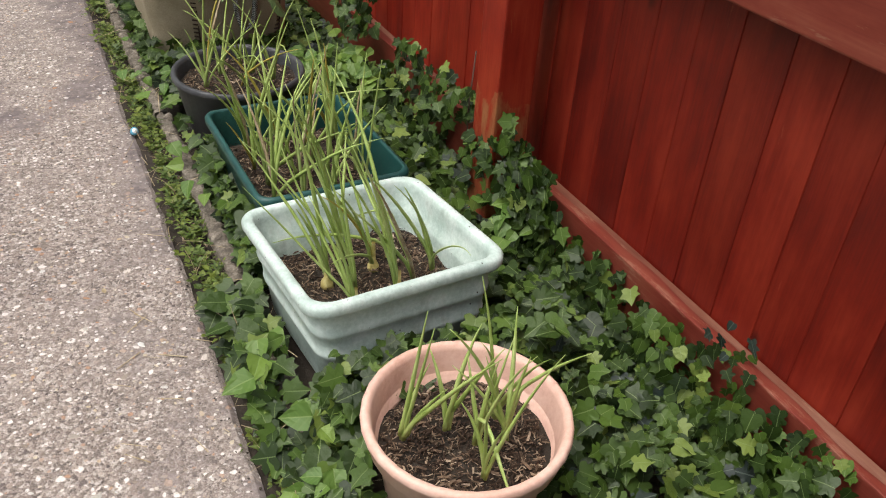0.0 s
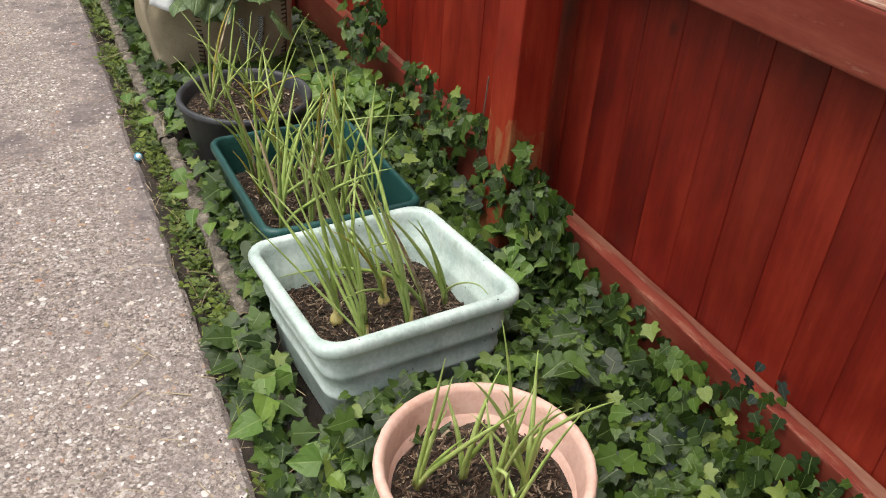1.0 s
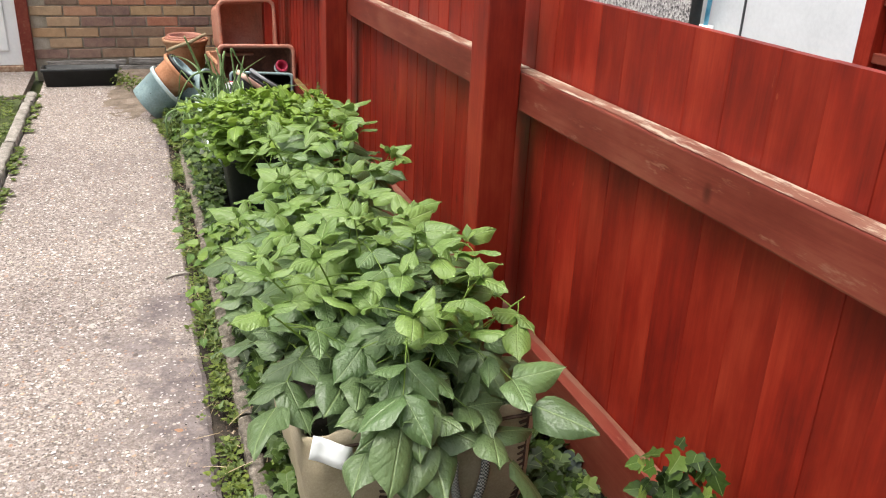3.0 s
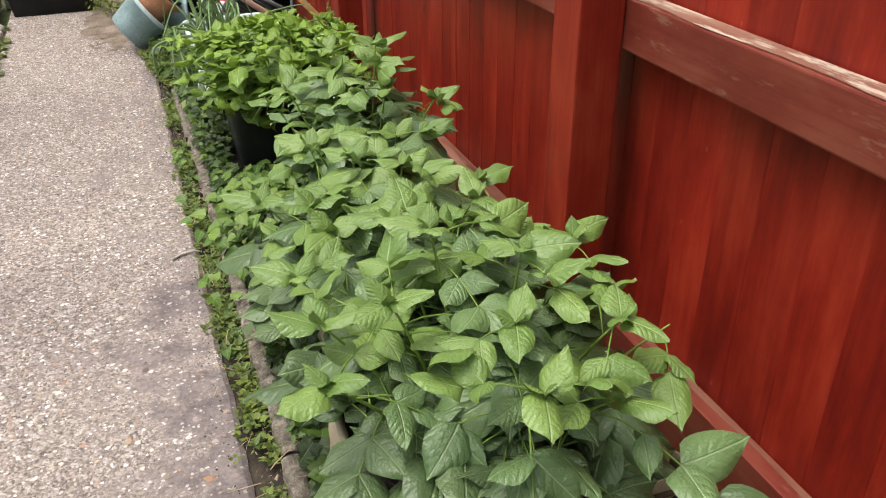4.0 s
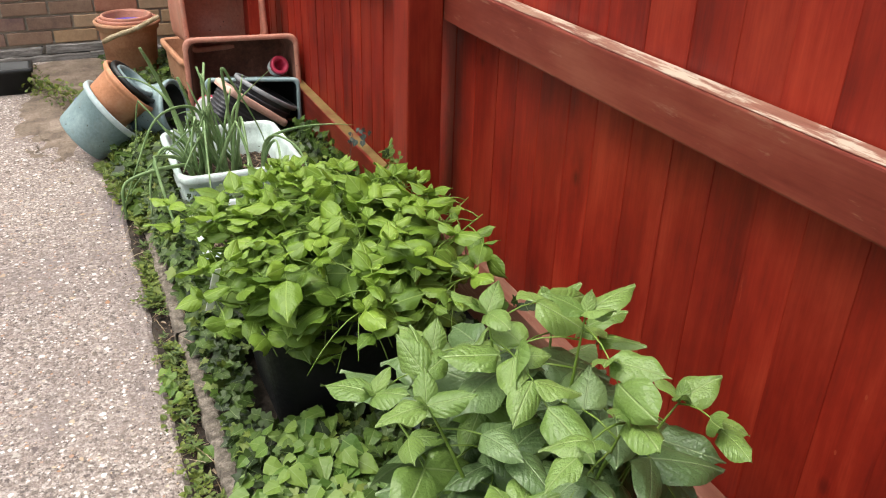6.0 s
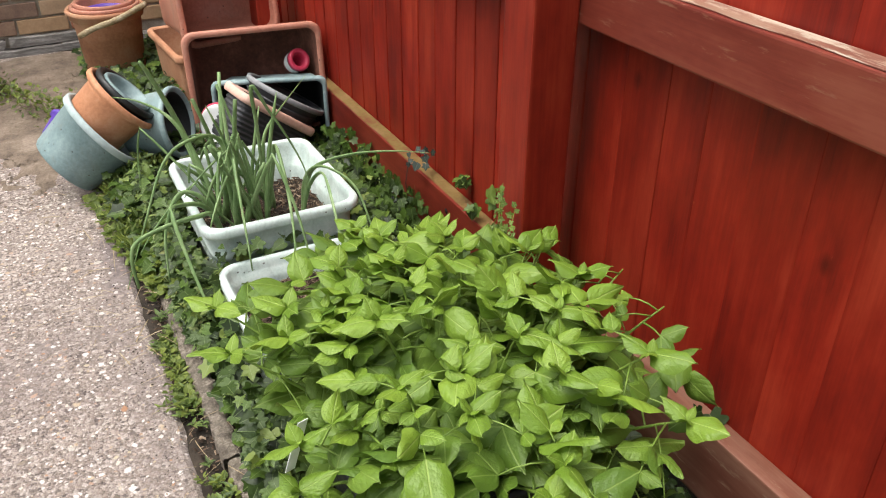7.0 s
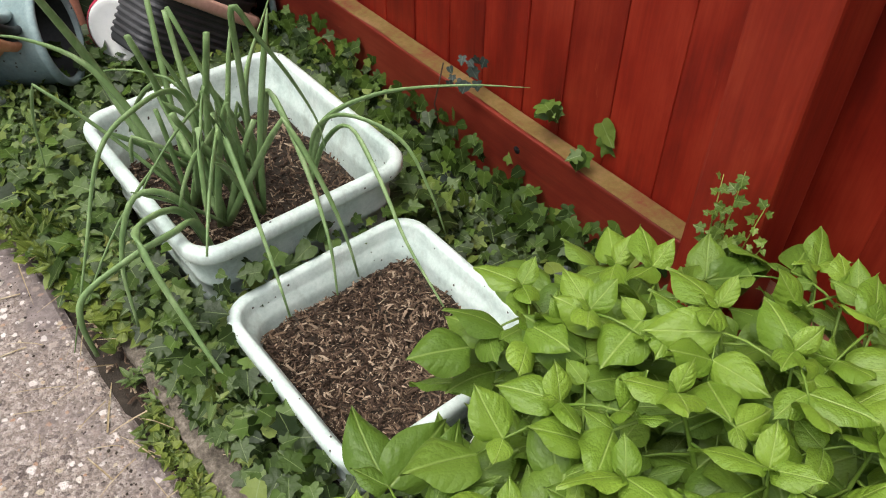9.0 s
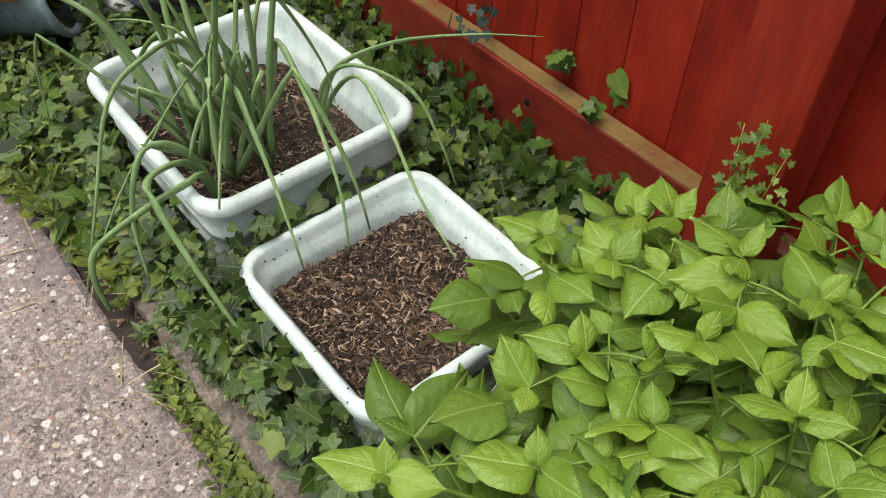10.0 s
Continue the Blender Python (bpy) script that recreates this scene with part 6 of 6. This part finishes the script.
for k in range(800):
    # growth that creeps out over the path beside the mint planters
    y = rnd.uniform(6.42, 7.1)
    x = 0.45 - rnd.random() ** 0.8 * (0.1 + 0.14 * (y - 6.42))
    a = rnd.uniform(0, 6.28)
    weeds.append((rnd.randrange(6), frame_of((x, y, 0.012 + max(0.0, x - 0.3) * 0.45 * rnd.random()), (math.cos(a) * 0.6, math.sin(a) * 0.6, 1), (-math.cos(a), -math.sin(a), 0.5), rnd.uniform(0.014, 0.032))))
tagged(scatter("edge_weeds", SMALL + ROUND, weeds, M_WEED), "small yellow-green weeds in the gap along the path", "weeds", kind="stuff")

broad = []
for cx, cy, n, r0, z0, s in ((0.58, 5.12, 50, 0.14, 0.07, 0.05), (0.93, 3.03, 40, 0.14, 0.12, 0.055), (0.99, 2.95, 20, 0.08, 0.14, 0.05), (0.99, 1.98, 12, 0.08, 0.14, 0.055), (0.4, 1.75, 26, 0.16, 0.06, 0.055), (0.36, 1.5, 20, 0.1, 0.05, 0.045), (0.33, 5.57, 22, 0.04, 0.03, 0.025), (0.43, 4.6, 44, 0.3, 0.06, 0.042), (0.47, 4.95, 60, 0.16, 0.1, 0.045), (0.52, 5.14, 70, 0.12, 0.075, 0.05), (0.42, 3.3, 24, 0.25, 0.06, 0.04), (0.42, 2.6, 18, 0.2, 0.07, 0.05)):
    for k in range(n):
        x, y = cx + rnd.gauss(0, r0 * 0.45), cy + rnd.gauss(0, r0 * 0.8)
        if near_pots(x, y) or x < 0.3:
            continue
        a = rnd.gauss(-2.2, 1.0)
        broad.append((rnd.randrange(3), frame_of((x, y, z0 + rnd.uniform(-0.02, 0.04)), (rnd.gauss(-0.2, 0.3), rnd.gauss(-0.35, 0.3), 1), (math.cos(a), math.sin(a), -0.3), s * rnd.uniform(0.6, 1.2))))
tagged(scatter("broad_weeds", HEART, broad, M_BIND), "bright heart-shaped bindweed and bramble leaves among the ivy", "weeds", kind="stuff")

rosettes = []
for k in range(230):
    y = rnd.uniform(0.95, 7.2)
    x = 0.322 + 0.004 * y + rnd.gauss(0, 0.016)
    n, s = rnd.randint(5, 9), rnd.uniform(0.014, 0.03)
    for j in range(n):
        a = j * 2.4 + rnd.uniform(-0.3, 0.3)
        lift = rnd.uniform(0.2, 1.1)
        rosettes.append((rnd.randrange(3), frame_of((x, y, 0.004 + 0.002 * j), (-math.cos(a) * lift, -math.sin(a) * lift, 1), (math.cos(a), math.sin(a), lift * 0.7), s * rnd.uniform(0.6, 1.15))))
for k in range(1500):
    # fresh growth along the planters' path side
    x, y = 0.4 + abs(rnd.gauss(0, 0.035)), rnd.uniform(6.1, 7.15)
    if near_pots(x, y):
        continue
    a = rnd.uniform(0, 6.28)
    rosettes.append((rnd.randrange(3), frame_of((x, y, rnd.uniform(0.03, 0.13)), (rnd.gauss(-0.25, 0.4), rnd.gauss(-0.2, 0.4), 1), (math.cos(a), math.sin(a), rnd.uniform(-0.2, 0.5)), rnd.uniform(0.014, 0.034))))
tagged(scatter("low_weeds", SMALL, rosettes, M_LOWWEED, None, True), "low leafy weeds in the gap beside the edging", "weeds", kind="stuff")

straw = []
for k in range(420):
    y = rnd.uniform(0.9, 7.2)
    x = rnd.choice((0.3, 0.34, 0.4)) + rnd.gauss(0, 0.03)
    a = rnd.uniform(0, 6.28)
    straw.append((rnd.randrange(3), frame_of((x, y, rnd.uniform(0.004, 0.04)), (rnd.gauss(0, 0.5), rnd.gauss(0, 0.5), 1), (math.cos(a), math.sin(a), rnd.uniform(0, 0.4)), rnd.uniform(0.03, 0.1))))
for k in range(44):
    y = rnd.uniform(1.2, 2.2) if k < 20 else rnd.uniform(6.2, 7.2)
    x = rnd.uniform(0.1, 0.3)
    a = rnd.gauss(2.6, 0.9)
    straw.append((0, frame_of((x, y, 0.003), (0, 0, 1), (math.cos(a), math.sin(a), 0), rnd.uniform(0.04, 0.13))))
tagged(scatter("dry_stalks", STRAW, straw, M_DRY), "thin dry stalks and straw along the path's edge", "litter", kind="stuff")

bits = []
chip_bit = (np.array([(-0.5, -1, 0), (0.5, -1, 0.1), (0.45, 1, 0), (-0.4, 0.9, 0.12), (0, 0, 0.35)], float), [(0, 1, 4), (1, 2, 4), (2, 3, 4), (3, 0, 4)], np.zeros((5, 2)))
for k in range(3600):
    y = rnd.uniform(0.9, 7.3)
    x = rnd.uniform(0.285 + 0.006 * y, 0.365)
    a = rnd.uniform(0, 6.28)
    m = frame_of((x, y, rnd.uniform(-0.004, 0.004)), (rnd.gauss(0, 0.4), rnd.gauss(0, 0.4), 1), (math.cos(a), math.sin(a), 0), min(0.009, 0.0035 * math.exp(rnd.gauss(0, 0.5))))
    m[:, 0] *= rnd.uniform(0.35, 1.0)
    bits.append((0, m))
tagged(scatter("gap_litter", [chip_bit], bits, M_CHIP), "dark leaf litter and grit in the gap beside the path", "litter", kind="stuff")

crumbs = []
for k in range(1500):
    near_tub = k % 5 == 0
    y = rnd.gauss(6.95, 0.2) if near_tub else rnd.uniform(0.9, 7.3)
    x = rnd.gauss(0.2, 0.07) if near_tub else 0.285 - abs(rnd.gauss(0, 0.03))
    if y > 7.6:
        continue
    m = frame_of((x, y, 0.0), (rnd.gauss(0, 0.3), rnd.gauss(0, 0.3), 1), (rnd.gauss(0, 1), rnd.gauss(0, 1), 0), min(0.0035, 0.0015 * math.exp(rnd.gauss(0, 0.5))))
    crumbs.append((0, m))
tagged(scatter("soil_crumbs", [octa], crumbs, M_SOIL), "dark soil crumbs spilled along the path's edge", "soil", kind="stuff")
crumbs = []
for k in range(3000):
    x, y = rnd.uniform(-0.05, 0.45), rnd.uniform(6.95, 8.6)
    reach = min(1.0, (x + 0.06) * 5) * min(1.0, (y - 6.9) * 2)
    if rnd.random() > reach:
        continue
    crumbs.append((0, frame_of((x, y, 0.006 * reach), (rnd.gauss(0, 0.3), rnd.gauss(0, 0.3), 1), (rnd.gauss(0, 1), rnd.gauss(0, 1), 0), min(0.009, 0.0026 * math.exp(rnd.gauss(0, 0.6))))))
tagged(scatter("dirt_clods", [octa], crumbs, M_DIRT), "brown clods and grit on the trodden soil", "soil", kind="stuff")

twig = thing("twig", (0.26, 4.94, 0.0), "short grey forked twig lying on the path", "twig")
M_TWIG = worn("bleached_twig", (0.2, 0.17, 0.14), (0.4, 0.36, 0.31), (0.62, 0.58, 0.52), 40, 160, 0.9, 0.3)
for name, pts, thick in (("stick", ((-0.034, -0.021, 0.004), (-0.016, -0.01, 0.005), (0.0, 0.002, 0.006), (0.022, 0.006, 0.007), (0.045, 0.009, 0.01)), 0.0046), ("fork", ((-0.002, 0.001, 0.006), (0.018, -0.002, 0.008), (0.036, -0.006, 0.012), (0.048, -0.016, 0.013)), 0.003)):
    v, f = tube([Vector(p) for p in pts], [thick * (1.1 - 0.17 * q) for q in range(len(pts))], 6)
    part(name, mesh_of(name, v, f, M_TWIG), None, twig)
v, f, u = blade(0.5, 4, 4, 0.1, 0.06, 0.8, 0.6, 0.02, 4)
tagged(new("fallen_leaf", mesh_of("fallen_leaf", v * 0.022 + np.array((0.1, 2.25, 0.004)), f, M_DRY, u)), "small yellow leaf lying on the path", "leaf")
# near-black that paints the shade inside a drilled hole
M_HOLE_SHADE = worn("hole_shade_black", (0.002, 0.002, 0.002), (0.003, 0.003, 0.003), (0.005, 0.004, 0.004), 20, 90, 1.0, 0.1)
bush = []
M_WALLWEED = leafy("tiny_weed_leaf", (0.06, 0.11, 0.016), (0.17, 0.255, 0.04), (0.22, 0.3, 0.09), 0.45, 2.0, quilt=0.15, through_light=0.2)
shoots = [(5.835, 0.455), (5.803, 0.487), (5.77, 0.455), (5.82, 0.42), (5.75, 0.42), (5.79, 0.4)]
for y1, z1 in shoots:
    y0, x0 = 5.8 + rnd.uniform(-0.012, 0.012), 0.972 - rnd.uniform(0, 0.02)
    pts = [Vector((x0 - 0.018 * math.sin(3 * q), y0 + (y1 - y0) * q ** 1.5, 0.03 + (z1 - 0.03) * q)) for q in [i / 6 for i in range(7)]]
    v, f = tube(pts, [0.0016, 0.0015, 0.0014, 0.0013, 0.0011, 0.0009, 0.0006], 5)
    tagged(new("weed_stem", mesh_of("weed_stem", v, f, M_STEM)), "thin green weed stem climbing the fence post", "weed")
    for k in range(22):
        q = 0.45 + 0.55 * (k + 0.5) / 22
        i = min(5, int(q * 6))
        p = pts[i].lerp(pts[i + 1], q * 6 - i)
        a = k * 2.4 + rnd.uniform(-0.5, 0.5)
        out = Vector((-abs(math.cos(a)) * 0.8 + 0.1, math.sin(a), rnd.uniform(-0.2, 0.6)))
        bush.append((rnd.randrange(12), frame_of(p + out * rnd.uniform(0.001, 0.009), (rnd.gauss(-0.7, 0.4), rnd.gauss(-0.2, 0.5), 0.6), out, rnd.uniform(0.009, 0.022) * (1.25 - 0.5 * q))))
tagged(scatter("wall_weed", IVY, bush, M_WALLWEED), "thin weed with tiny leaves climbing the fence post", "weed", kind="stuff")

# ---- small things ----
for pts, rad in (([(1.05, 2.12, 0.1), (1.035, 2.13, 0.25), (1.04, 2.125, 0.36), (1.045, 2.14, 0.47)], 0.002), ([(1.03, 2.3, 0.1), (1.035, 2.33, 0.25), (1.05, 2.34, 0.42)], 0.002), ([(1.08, 6.5, 0.05), (1.075, 6.52, 0.14), (1.08, 6.5, 0.24)], 0.0015)):
    v, f = tube(pts, [rad] * len(pts), 5)
    tagged(new("vine", mesh_of("vine", v, f, M_THREAD)), "thin bare vine stem climbing the red fence", "vine")
# flat black disc on the rail in place of the hole's dark depth
hole = part("drilled_hole", loft([(0.0075, 0.0075, 0.0075, 0.0), (0.0075, 0.0075, 0.0075, 0.0012)], 5, cap_high=True), M_HOLE_SHADE, fence, "black disc painted as the shade in a drilled hole")
hole.matrix_local = Matrix.Translation((-0.0455, 6.297, 0.154)) @ pose(0, 0, 0, 0, -90, 0)
for x, y, z, a in ((0.43, 5.48, 0.35, 20), (0.57, 5.8, 0.33, -30)):
    tag = new("plant_label", bpy.data.meshes.new("plant_label"))
    bm = box(bmesh.new(), (-0.009, -0.0008, -0.11), (0.009, 0.0008, 0.0), 0.0006)
    bmesh.ops.translate(bm, verts=bm.verts, vec=(0, 0, 0.03))
    bm.to_mesh(tag.data)
    bm.free()
    tag.data.materials.append(M_WHITE)
    tag.matrix_world = pose(x, y, z, 14, 8, a)
    tagged(tag, "small white plastic plant label stuck among leaves", "plant label", "plant labels")
cap = thing("bottle_cap", (0.286, 3.01, 0.003), "small blue and white plastic cap at the path's edge", "cap", turn=(50, 0, 20))
part("cap_side", loft([(0.011, 0.011, 0.011, 0.0), (0.012, 0.012, 0.012, 0.01), (0.011, 0.011, 0.011, 0.012)], 5, cap_high=True), M_BLUE, cap)
part("cap_disc", loft([(0.008, 0.008, 0.008, 0.0122), (0.0075, 0.0075, 0.0075, 0.0135)], 5, cap_high=True), M_WHITE, cap, "white centre")
